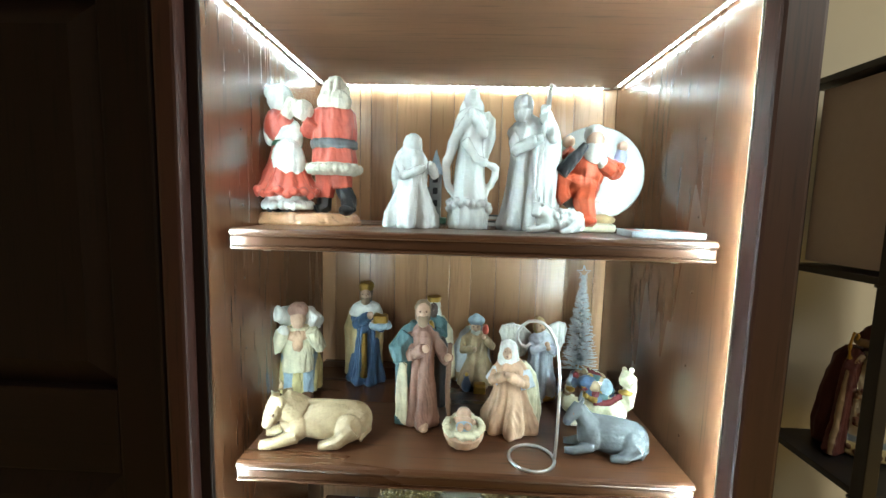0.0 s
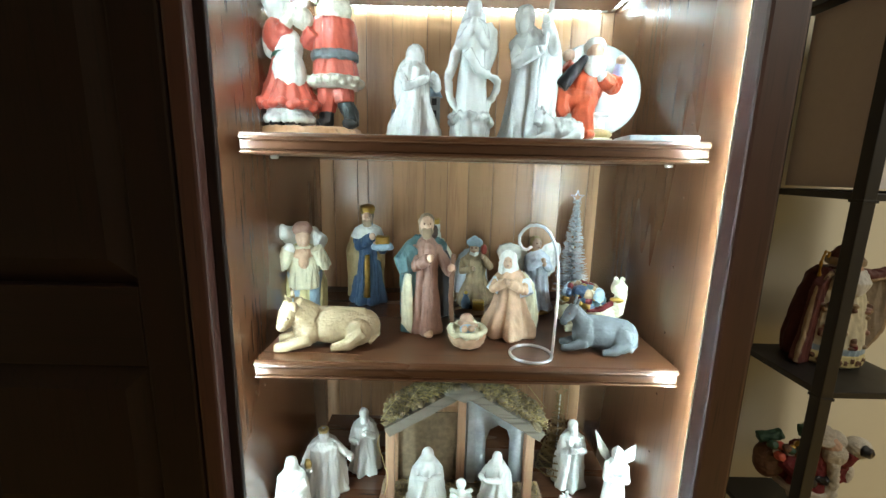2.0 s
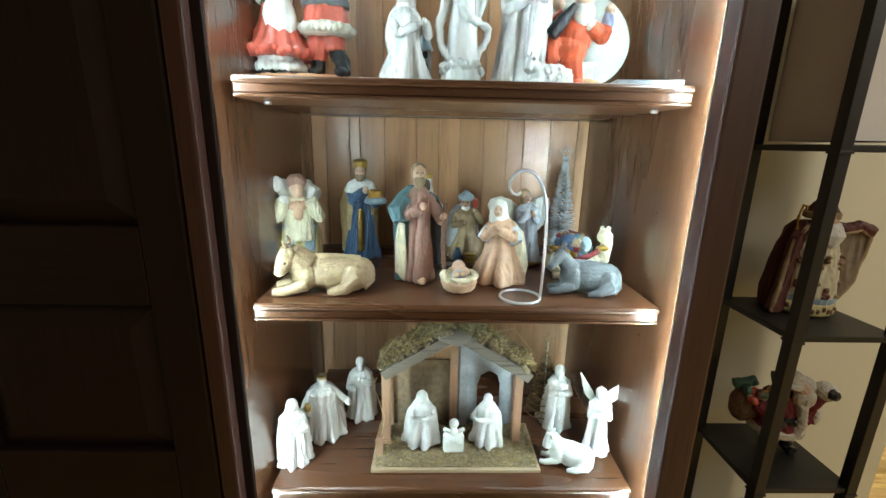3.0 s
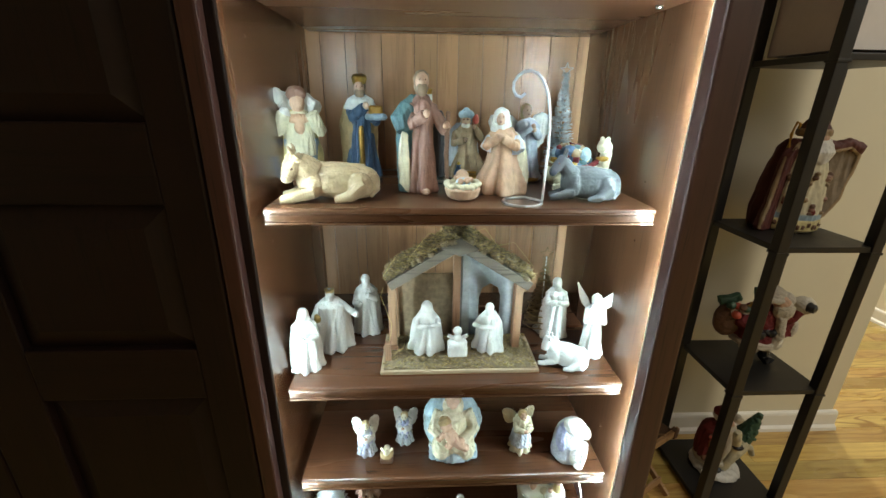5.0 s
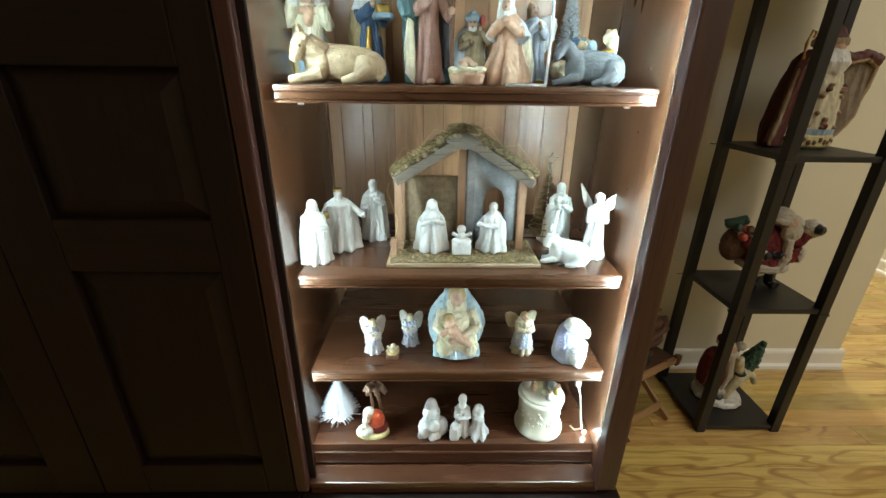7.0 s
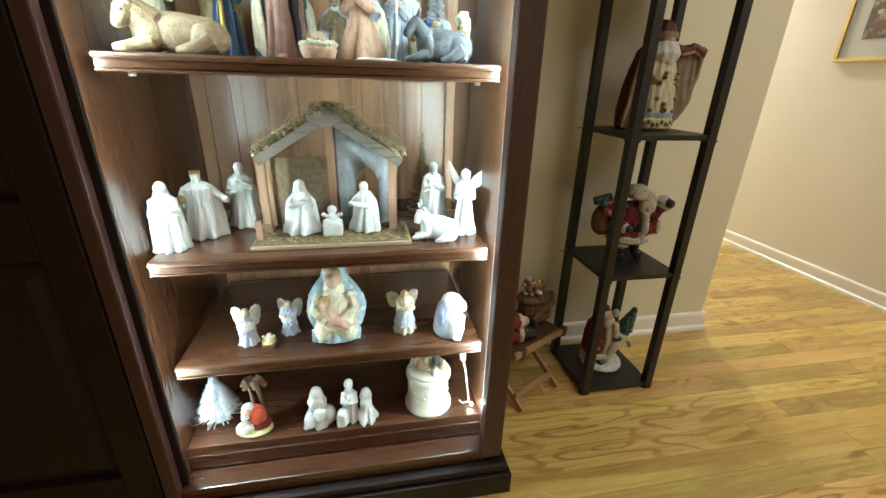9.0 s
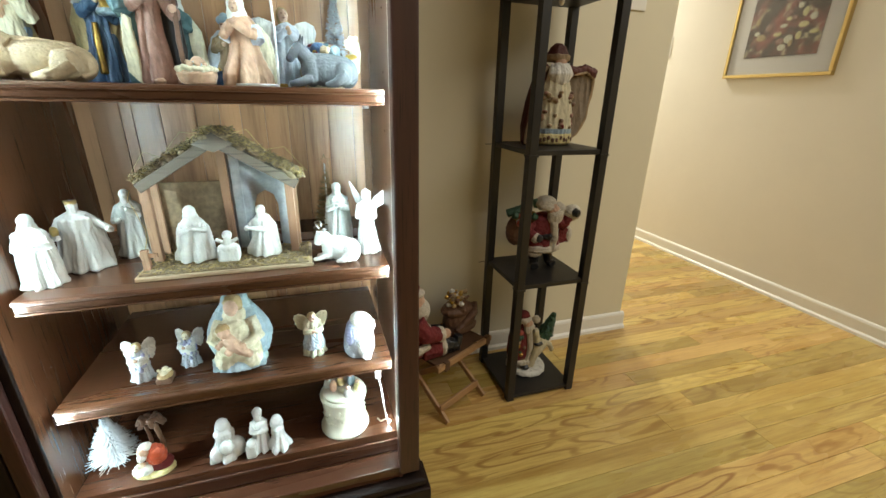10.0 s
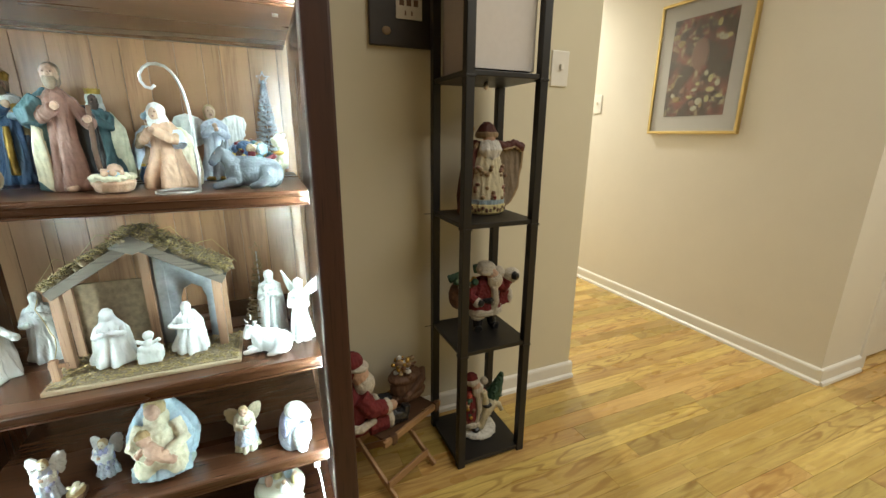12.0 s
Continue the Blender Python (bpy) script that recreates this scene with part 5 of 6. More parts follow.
    out = [(0.0, 0.009), (0.05, 0.009), (0.05, 0.105), (0.057, 0.128), (0.074, 0.138), (0.091, 0.128), (0.098, 0.105), (0.098, 0.009), (0.128, 0.009), (0.128, 0.165), (0.0, 0.232)]
    part("back_wall", Shape().use(greyw).slab(out, 0.006, Matrix.Translation((0, 0.068, 0))), st, "whitewashed grey wall with an arched opening")
    part("plank", B(greyw, 0.012, 0.03, 0.06, 0.064, 0.009, 0.22, 0.001), st)
    for sx in (-1, 1):
        a = math.degrees(math.atan2(0.096, 0.155)) * sx
        m = Matrix.Translation((0, 0, 0.262)) @ pose(0, 0, 0, 0, a, 0)
        x0, x1 = (0.0, 0.176) if sx > 0 else (-0.17, 0.0)
        part("roof", Shape().use(bark).box(x0, x1, 0.006, 0.085, -0.012, -0.004, 0.001, m=m), st)
        part("barge_board", Shape().use(bark).box(x0, x1, -0.003, 0.0055, -0.021, -0.002, 0.0015, m=m), st, "rough bark edge board")
        s = Shape().use(moss)
        lumps = []
        for i in range(70):
            lx = rnd.uniform(x0, x1)
            s.ball((lx, rnd.uniform(0.0, 0.084), rnd.uniform(-0.002, 0.005)), (rnd.uniform(0.006, 0.013), rnd.uniform(0.006, 0.013), rnd.uniform(0.004, 0.008)), 7, 5, m=m)
        base_x = (x0, x1)
        fuzz(s, 1300, lambda: m @ Vector((rnd.uniform(*base_x), rnd.uniform(-0.004, 0.086), rnd.uniform(0.003, 0.012))), 0.017, [moss, STRAW, moss, STRAW], 0.01)
        tagged(part("moss_thatch", s, st, "dry brown moss thatch"), kind="stuff")
    cap = Shape().use(moss)
    for i in range(60):
        cap.ball((rnd.uniform(-0.024, 0.024), rnd.uniform(0.0, 0.084), 0.262 - abs(rnd.uniform(-0.01, 0.01))), (rnd.uniform(0.006, 0.012), rnd.uniform(0.006, 0.012), rnd.uniform(0.004, 0.008)), 7, 5)
    fuzz(cap, 500, lambda: (rnd.uniform(-0.03, 0.03), rnd.uniform(-0.004, 0.086), rnd.uniform(0.256, 0.27)), 0.016, [moss, STRAW], 0.01)
    tagged(part("moss_ridge", cap, st, "dry brown moss along the ridge"), kind="stuff")
    part("gable_block", Shape().use(bark).slab([(0.0, 0.228), (0.036, 0.243), (0.0, 0.264), (-0.036, 0.243)], 0.012, Matrix.Translation((0, 0.0, 0))), st)
    part("fence", B(post, -0.149, -0.137, -0.03, -0.018, 0.009, 0.05, 0.001), st)
    part("fence", B(post, -0.152, -0.122, -0.026, -0.021, 0.034, 0.042, 0.001), st)
    wire = [(-0.15, -0.004, 0.162), (-0.155, -0.008, 0.145), (-0.146, -0.01, 0.12), (-0.14, -0.014, 0.1), (-0.135, -0.016, 0.09), (-0.136, -0.018, 0.07), (-0.14, -0.024, 0.052)]
    for k, (x0, x1) in enumerate(((-0.15, -0.09), (-0.1, -0.02), (0.02, 0.09), (0.08, 0.165))):
        zz = 0.276 - 0.56 * abs((x0 + x1) / 2)
        part("fairy_wire", Shape().use(M_GOLD).tube([(x0, 0.005 + 0.02 * k, 0.268 - 0.56 * abs(x0)), ((x0 + x1) / 2, 0.012 + 0.022 * k, zz + 0.02), (x1, 0.008 + 0.02 * k, 0.268 - 0.56 * abs(x1))], 0.0006, 5), st, "thin gold light wire")
    part("fairy_wire", Shape().use(M_GOLD).tube(wire, 0.0007, 6), st, "thin gold light wire")
    bristle_tree("wire_tree", (0.524, 0.205, z), 0.185, 0.04, plain("antique_gold_wire", (0.3, 0.21, 0.1), 0.38, metal=0.8, vary=0.3), "gold wire tree ornament with a star on top", 420, True, 0.0008, True)


def shelf4():
    z = SHELVES[3]
    for at, h, turn in (((0.122, 0.075, z), 0.086, 8), ((0.205, 0.105, z), 0.082, -6)):
        s = Shape()
        robe(s, h * 0.95, h * 0.5, h * 0.46, PALE, False, 0.2, 7)
        s.use(WHITE).ball((0, -0.05 * h, 0.55 * h), (0.2 * h, 0.16 * h, 0.22 * h))
        head(s, h, CREAM, BLOND, None, z=0.86, k=0.1)
        arms(s, h, h * 0.5, WHITE, SKIN, r=0.056)
        wings(s, h, h * 0.6, WHITE, 0.8, 0.5, 0.3, 0.2)
        for i in range(30):
            a, u = random.uniform(3.3, 6.1), random.uniform(0.25, 0.8)
            s.use(random.choice((WHITE, LILAC, PALE))).ball((0.2 * h * math.cos(a), 0.17 * h * math.sin(a), u * h), (0.035 * h, 0.035 * h, 0.06 * h), 7, 5)
        sculpt("small_angel_figurine", s, at, turn, "small lilac and white angel figurine with feathered wings", "figurine", "pair of small angels", voxel=0.0013, smooth=1, relief=0.012, stretch=0.7)
    s = Shape().use(BROWN).box(-0.014, 0.014, -0.017, 0.017, 0, 0.013, 0.004).use(BLOND).ball((0, 0, 0.014), (0.015, 0.017, 0.006))
    s.use(CREAM).ball((0, 0.006, 0.023), 0.0065).ball((0, -0.003, 0.019), (0.007, 0.009, 0.005)).tube([(0.005, 0, 0.02), (0.013, 0.002, 0.026)], 0.0028).tube([(-0.005, 0, 0.02), (-0.013, 0.002, 0.026)], 0.0028)
    sculpt("small_crib_figurine", s, (0.168, 0.055, z), 0, "tiny brown crib figurine with an infant shape", "figurine", voxel=0.0012, smooth=1, relief=0.012, stretch=0.7)
    # large seated mother
    s, mantle = Shape(), paint("mantle_blue", (0.4, 0.52, 0.6), 0.35, coat=0.3)
    s.use(paint("mint", (0.45, 0.56, 0.5))).lathe([(0.05, 0), (0.052, 0.006), (0.046, 0.014)], 48, sy=0.8)
    s.use(mantle).lathe([(0.046, 0.01), (0.052, 0.022), (0.06, 0.045), (0.063, 0.068), (0.058, 0.092), (0.044, 0.118), (0.031, 0.136), (0.026, 0.15), (0.021, 0.163), (0.008, 0.171)], 64, (0, 0.012, 0), sy=0.72, folds=0.1, nf=9, phase=0.6)
    s.use(CREAM).ball((0.002, -0.028, 0.05), (0.044, 0.03, 0.034)).ball((-0.004, -0.026, 0.088), (0.032, 0.026, 0.036)).ball((0, -0.012, 0.122), (0.022, 0.02, 0.024))
    s.ball((-0.024, -0.036, 0.034), (0.022, 0.024, 0.026)).ball((0.026, -0.036, 0.032), (0.022, 0.024, 0.026))
    s.use(BLOND).ball((0.0, -0.012, 0.15), (0.0185, 0.017, 0.021))
    s.use(SKIN).ball((-0.002, -0.026, 0.147), (0.0125, 0.013, 0.016)).ball((-0.018, -0.05, 0.104), (0.0115, 0.011, 0.012))
    s.use(BLOND).ball((-0.02, -0.046, 0.111), (0.0125, 0.012, 0.01))
    s.use(SKIN).tube([(-0.014, -0.05, 0.092), (-0.002, -0.056, 0.074), (0.016, -0.058, 0.06), (0.028, -0.056, 0.048)], [0.012, 0.014, 0.009, 0.006]).tube([(-0.02, -0.054, 0.088), (-0.034, -0.056, 0.072)], 0.005)
    s.use(CREAM).tube([(-0.028, -0.014, 0.112), (-0.042, -0.034, 0.082), (-0.016, -0.056, 0.066)], [0.013, 0.013, 0.009]).tube([(0.028, -0.014, 0.112), (0.044, -0.032, 0.08), (0.018, -0.054, 0.07)], [0.013, 0.013, 0.009])
    s.use(SKIN).ball((-0.01, -0.062, 0.064), (0.009, 0.006, 0.007)).ball((0.014, -0.06, 0.072), (0.009, 0.006, 0.007))
    for a in range(7):
        s.use(mantle).tube([(-0.045 + 0.015 * a, -0.034 - 0.012 * math.sin(a * 0.52), 0.036), (-0.042 + 0.014 * a, -0.042 - 0.012 * math.sin(a * 0.52), 0.012)], [0.006, 0.01], 8)
    sculpt("mother_and_child_figurine", s, (0.312, 0.085, z), 0, "large painted mother and child figurine in a pale blue mantle", "figurine", voxel=0.0016, smooth=1, relief=0.012, stretch=0.7)
    s = Shape()
    robe(s, 0.108, 0.048, 0.044, CREAM, False, 0.28, 7)
    s.use(PALE).lathe([(0.024, 0.02), (0.019, 0.045), (0.016, 0.06)], 26, (0, 0, 0), folds=0.1)
    head(s, 0.108, SKIN, BLOND, None, z=0.86, k=0.085)
    arms(s, 0.108, 0.05, CREAM, SKIN, r=0.05)
    wings(s, 0.108, 0.06, CREAM, 0.74, 0.55, 0.2, 0.26)
    sculpt("slender_angel_figurine", s, (0.466, 0.075, z), 6, "cream and pale blue angel figurine with open wings", "figurine", voxel=0.0014, smooth=1, relief=0.012, stretch=0.7)
    s = Shape()
    s.use(PALE).lathe([(0.032, 0), (0.034, 0.02), (0.032, 0.045), (0.026, 0.07), (0.014, 0.09)], 34, (-0.004, 0.008, 0), folds=0.06, nf=6)
    s.use(LILAC).ball((-0.016, 0.0, 0.05), (0.018, 0.024, 0.04))
    s.use(WHITE).ball((0.004, -0.004, 0.088), (0.026, 0.022, 0.018), rot=(0, 25, 0)).ball((0.024, -0.012, 0.08), (0.01, 0.012, 0.014)).ball((0.01, -0.02, 0.03), (0.018, 0.014, 0.03)).tube([(0.02, -0.02, 0.06), (0.02, -0.026, 0.03), (0.012, -0.03, 0.004)], [0.01, 0.009, 0.01])
    sculpt("praying_figurine", s, (0.57, 0.046, z), -8, "glossy pale blue and white bowed praying figurine", "figurine", voxel=0.0015, relief=0.012, stretch=0.7)


def shelf5():
    z = FLOOR5
    bristle_tree("tinsel_tree", (0.026, 0.085, z), 0.12, 0.05, M_TINSEL, "small frosted silver tinsel tree", 2200, False, 0.0009)
    s = Shape()
    s.use(YELLOW).lathe([(0.038, 0), (0.04, 0.004), (0.036, 0.01)], 36, sy=0.62)
    s.use(WHITE).ball((-0.016, -0.012, 0.02), (0.02, 0.012, 0.013)).use(CREAM).ball((-0.018, -0.014, 0.032), 0.007)
    s.use(ORANGE).ball((0.01, -0.002, 0.046), (0.02, 0.016, 0.026)).use(WINE).ball((0.012, 0.002, 0.02), (0.026, 0.018, 0.016))
    s.use(SKIN).ball((-0.008, -0.008, 0.064), 0.011).use(WHITE).ball((-0.006, -0.003, 0.07), (0.012, 0.012, 0.008)).ball((-0.012, -0.014, 0.054), (0.008, 0.008, 0.01))
    s.use(BROWN).tube([(0.012, 0.016, 0.01), (0.02, 0.018, 0.06), (0.014, 0.016, 0.112)], [0.006, 0.004, 0.004]).tube([(-0.004, 0.016, 0.01), (0.0, 0.018, 0.07), (-0.002, 0.016, 0.11)], [0.004, 0.003, 0.003])
    for a in range(7):
        s.tube([(0.008, 0.016, 0.118), (0.008 + 0.016 * math.cos(a), 0.016 + 0.01 * math.sin(a), 0.128), (0.008 + 0.026 * math.cos(a), 0.016 + 0.016 * math.sin(a), 0.112)], [0.006, 0.007, 0.004])
    sculpt("kneeling_red_figurine", s, (0.114, 0.034, z), 0, "painted figurine kneeling by a crib under a brown tree", "figurine", voxel=0.0014, smooth=1, relief=0.012, stretch=0.7)
    s = Shape()
    robe(s, 0.09, 0.066, 0.056, M_PORC, True, 0.28, 5)
    head(s, 0.098, M_PORC, hood=M_PORC, z=0.86, k=0.11)
    s.ball((0.022, -0.006, 0.022), (0.018, 0.02, 0.024)).ball((-0.018, -0.016, 0.02), (0.014, 0.014, 0.02)).ball((0.004, -0.024, 0.04), (0.014, 0.01, 0.018))
    sculpt("seated_white_figurine", s, (0.256, 0.038, z), 6, "plain white glazed figurine of a seated robed person", "figurine", "plain white figurines", voxel=0.0015)
    s = Shape()
    robe(s, 0.075, 0.046, 0.05, M_PORC, True, 0.28, 6)
    head(s, 0.088, M_PORC, hood=M_PORC, z=0.86, k=0.11)
    sculpt("hooded_white_figurine", s, (0.368, 0.03, z), 10, "plain white glazed figurine of a hooded kneeling woman", "figurine", "plain white figurines", voxel=0.0015)
    s = Shape()
    robe(s, 0.1, 0.042, 0.042, M_PORC, False, 0.28, 6)
    head(s, 0.112, M_PORC, M_PORC, M_PORC, z=0.9, k=0.09)
    arms(s, 0.1, 0.044, M_PORC, M_PORC, r=0.056)
    s.use(M_PORC).box(-0.03, -0.008, -0.03, -0.008, 0, 0.035, 0.006).ball((-0.018, -0.02, 0.038), (0.01, 0.012, 0.008))
    sculpt("standing_white_figurine", s, (0.33, 0.036, z), 0, "plain white glazed figurine of a man beside a small crib", "figurine", "plain white figurines", voxel=0.0015)
    # round ceramic box with figures on its lid
    ivory = plain("ivory_ceramic", (0.72, 0.68, 0.55), 0.4, vary=0.12, scale=40, bump=0.1)
    can = thing("ceramic_box", (0.522, 0.06, z), "round ivory ceramic box with relief and small lid figures", "box")
    s = Shape().use(ivory).lathe([(0.056, 0), (0.058, 0.004), (0.058, 0.01), (0.053, 0.016), (0.049, 0.04), (0.048, 0.068), (0.051, 0.088), (0.055, 0.093), (0.055, 0.099), (0.05, 0.102)], 48)
    rnd = random.Random(9)
    for i in range(90):
        a, zz = rnd.uniform(0, 6.283), rnd.uniform(0.025, 0.078)
        s.ball((0.0485 * math.cos(a), 0.0485 * math.sin(a), zz), (0.003, 0.003, rnd.uniform(0.002, 0.006)), 7, 5)
    part("body", s, can)
    part("lid", Shape().use(ivory).lathe([(0.05, 0.1022), (0.05, 0.107), (0.046, 0.11), (0.001, 0.11)], 40), can)
    part("lid_ornament", Shape().use(PEACH).ball((-0.022, -0.006, 0.123), (0.009, 0.009, 0.016)).use(SKIN).ball((-0.022, -0.008, 0.138), 0.005), can, "small peach figure knob")
    part("lid_ornament", Shape().use(SKY).ball((0.02, 0.004, 0.125), (0.01, 0.01, 0.017)).use(SKIN).ball((0.02, 0.002, 0.14), 0.005), can, "small blue figure knob")
    for k, (mt, x, y) in enumerate(((YELLOW, -0.004, 0.016), (WHITE, -0.034, 0.016), (YELLOW, 0.034, -0.012), (WHITE, 0.01, -0.03))):
        part("lid_ornament", Shape().use(mt).lathe([(0.011, 0.109), (0.009, 0.12), (0.006, 0.128)], 16, (x, y, 0), folds=0.1).use(SKIN).ball((x, y - 0.002, 0.132), 0.0055), can)
    part("lid_ornament", Shape().use(CREAM).ball((0.0, -0.02, 0.117), (0.01, 0.008, 0.008)), can, "small cream figure knob")
    # cable of the LED tape
    cb = thing("led_cable", (0.617, 0.03, z), "white LED supply cable hanging down with a lit end", "cable")
    part("wire", Shape().use(M_WHITEPLASTIC).tube([(-0.03, 0.06, 0.17), (-0.012, 0.04, 0.14), (-0.004, 0.02, 0.1), (0.0, 0.006, 0.05), (0.004, 0.0, 0.016), (-0.01, 0.006, 0.006), (-0.016, 0.02, 0.004)], 0.0022, 8), cb)
    part("plug", B(M_WHITEPLASTIC, -0.016, -0.002, 0.026, 0.036, 0.12, 0.145, 0.002), cb)
    part("lit_end", Shape().use(M_LED).ball((0.009, -0.006, 0.012), 0.0035, 8, 6), cb, "bright diode")


M_TINSEL = plain("silver_tinsel", (0.85, 0.88, 0.92), 0.22, metal=0.25, vary=0.2)
shelf1()
shelf2()
bristle_tree("tinsel_tree", (0.578, 0.37, SHELVES[1]), 0.225, 0.04, M_TINSEL, "tall silver tinsel tree with a star on top", 1500, True, 0.001)
shelf3()
shelf4()
shelf5()


def tower_things():
    # tall robed figure with an open cape, on the third tier
    dark_lining = paint("cape_lining", (0.26, 0.2, 0.14), 0.6)
    s = Shape()
    s.use(CREAM).lathe([(0.056, 0.0), (0.06, 0.006), (0.059, 0.05), (0.056, 0.1), (0.047, 0.155), (0.034, 0.2), (0.018, 0.215)], 44, folds=0.02)
    s.use(YELLOW).lathe([(0.058, 0.004), (0.0625, 0.006), (0.0625, 0.03), (0.058, 0.032)], 44)
    s.use(SKY).lathe([(0.058, 0.033), (0.061, 0.035), (0.0605, 0.046), (0.056, 0.048)], 44)
    rnd = random.Random(2)
    for i in range(46):
        a, u = rnd.uniform(math.pi, 2 * math.pi), rnd.choice((rnd.uniform(0.05, 0.1), rnd.uniform(0.12, 0.15)))
        r = 0.0595 - 0.05 * max(u - 0.06, 0) * 1.4
        s.use(rnd.choice((ROSE, WINE, BROWN, TAN))).ball((r * math.cos(a), r * math.sin(a), u), (0.006, 0.006, rnd.uniform(0.002, 0.007)), 8, 6)
    for i in range(15):
        a = 3.4 + i * 0.19
        s.use(BROWN).ball((0.0615 * math.cos(a), 0.0615 * math.sin(a), 0.018 + 0.004 * math.sin(i * 2)), (0.005, 0.004, 0.006), 8, 6)
    s.use(SKIN).ball((0.0, -0.018, 0.228), (0.017, 0.018, 0.02))
    s.use(WHITE)
    for i in range(9):
        a = (i - 4) * 0.2
        s.tube([(0.03 * math.sin(a), -0.028 * math.cos(a), 0.222), (0.04 * math.sin(a), -0.042 * math.cos(a), 0.195), (0.03 * math.sin(a), -0.042 * math.cos(a), 0.17 + 0.01 * abs(i - 4) / 4)], [0.008, 0.01, 0.005], 8)
    s.use(CAPE).lathe([(0.03, 0.236), (0.03, 0.25), (0.02, 0.268), (0.008, 0.278)], 24)
    s.use(TAN).lathe([(0.028, 0.232), (0.034, 0.236), (0.034, 0.246), (0.028, 0.25)], 24)
    wine_side = [(-0.02, 0.0), (-0.105, 0.0), (-0.112, 0.012), (-0.092, 0.07), (-0.082, 0.13), (-0.07, 0.185), (-0.04, 0.225), (-0.02, 0.2)]
    lined_side = [(0.03, 0.0), (0.07, 0.004), (0.1, 0.03), (0.122, 0.08), (0.13, 0.14), (0.132, 0.196), (0.11, 0.208), (0.07, 0.205), (0.03, 0.215)]
    s.use(CAPE).slab(list(reversed(wine_side)), 0.02, Matrix.Translation((0, 0.016, 0)) @ pose(0, 0, 0, 0, 0, 24))
    s.use(dark_lining).slab(lined_side, 0.012, Matrix.Translation((0, 0.026, 0)) @ pose(0, 0, 0, 0, 0, -10))
    s.use(CAPE).slab([(x * 1.03, zz) for x, zz in lined_side], 0.008, Matrix.Translation((0, 0.036, 0)) @ pose(0, 0, 0, 0, 0, -10))
    s.tube([(0.03, 0.0, 0.212), (0.07, 0.004, 0.206), (0.1, 0.002, 0.214), (0.128, -0.002, 0.204), (0.13, 0.0, 0.19)], [0.014, 0.013, 0.013, 0.014, 0.008], 10)
    s.use(TAN).tube([(0.06, 0.012, 0.0), (0.1, 0.004, 0.03), (0.122, 0.0, 0.08), (0.129, -0.002, 0.14), (0.128, -0.006, 0.19), (0.1, -0.008, 0.205), (0.06, -0.006, 0.196)], 0.0035, 8)
    s.tube([(-0.1, -0.034, 0.004), (-0.08, -0.022, 0.1), (-0.062, -0.012, 0.18), (-0.036, -0.012, 0.215)], 0.004, 8)
    for i in range(9):
        s.use(BROWN).ball((0.07 + rnd.uniform(-0.02, 0.045), 0.008, rnd.uniform(0.03, 0.16)), (0.006, 0.006, rnd.uniform(0.003, 0.009)), 8, 6)
    s.use(CAPE).lathe([(0.075, 0.0), (0.08, 0.05), (0.07, 0.12), (0.05, 0.2), (0.03, 0.22)], 40, (0, 0.034, 0), sy=0.5)
    s.use(GILT).tube([(-0.052, 0.0, 0.2), (-0.066, -0.012, 0.24), (-0.06, -0.012, 0.266), (-0.05, -0.012, 0.26), (-0.054, -0.012, 0.25)], 0.0022, 8)
    sculpt("caped_robe_figurine", s, (1.203, 0.36, 0.823), 0, "large painted bearded figurine in cream robe with spread wine-red cape", "figurine", voxel=0.002, smooth=1)
    # dancing bearded figure with a sack, on the second tier
    s = Shape()
    s.use(BLACK).tube([(-0.03, -0.02, 0.05), (-0.03, -0.02, 0.014), (-0.036, -0.04, 0.01)], [0.016, 0.014, 0.014]).tube([(0.022, -0.01, 0.06), (0.03, -0.012, 0.014), (0.034, -0.034, 0.01)], [0.016, 0.014, 0.014])
    s.use(FUR).ball((-0.03, -0.02, 0.05), (0.024, 0.022, 0.011)).ball((0.024, -0.012, 0.056), (0.024, 0.022, 0.011))
    s.use(WINE).lathe([(0.058, 0.058), (0.062, 0.075), (0.054, 0.11), (0.05, 0.14), (0.044, 0.165), (0.02, 0.18)], 40, sy=0.8, folds=0.06, nf=7)
    s.use(FUR).lathe([(0.056, 0.058), (0.066, 0.062), (0.066, 0.076), (0.058, 0.08)], 40, sy=0.84, folds=0.05, nf=7).tube([(0.014, -0.044, 0.07), (0.02, -0.05, 0.11), (0.014, -0.046, 0.16)], 0.011)
    s.use(BLACK).tube([(-0.05, -0.01, 0.108), (0.0, -0.05, 0.112), (0.05, -0.01, 0.124)], 0.009)
    s.use(WINE).tube([(0.04, 0, 0.155), (0.075, -0.01, 0.14), (0.085, -0.014, 0.165)], [0.022, 0.02, 0.018]).tube([(-0.04, 0, 0.155), (-0.066, -0.02, 0.13), (-0.05, -0.04, 0.116)], [0.022, 0.02, 0.016]).slab([(0.06, 0.07), (0.1, 0.08), (0.105, 0.11), (0.08, 0.13), (0.06, 0.12)], 0.02)
    s.use(FUR).ball((0.1, -0.012, 0.178), (0.03, 0.024, 0.026)).ball((0.1, 0.0, 0.1), (0.014, 0.014, 0.03)).ball((-0.046, -0.044, 0.112), 0.016)
    s.use(BLACK).ball((0.1, -0.034, 0.182), 0.014).ball((-0.04, -0.054, 0.112), 0.012)
    s.use(SKIN).ball((0.014, -0.034, 0.196), (0.019, 0.018, 0.02))
    s.use(FUR).ball((0.02, -0.04, 0.178), (0.026, 0.018, 0.026)).ball((0.0, -0.008, 0.214), (0.034, 0.032, 0.024)).ball((0.054, 0.0, 0.19), 0.022).ball((0.0, -0.03, 0.206), (0.03, 0.018, 0.01))
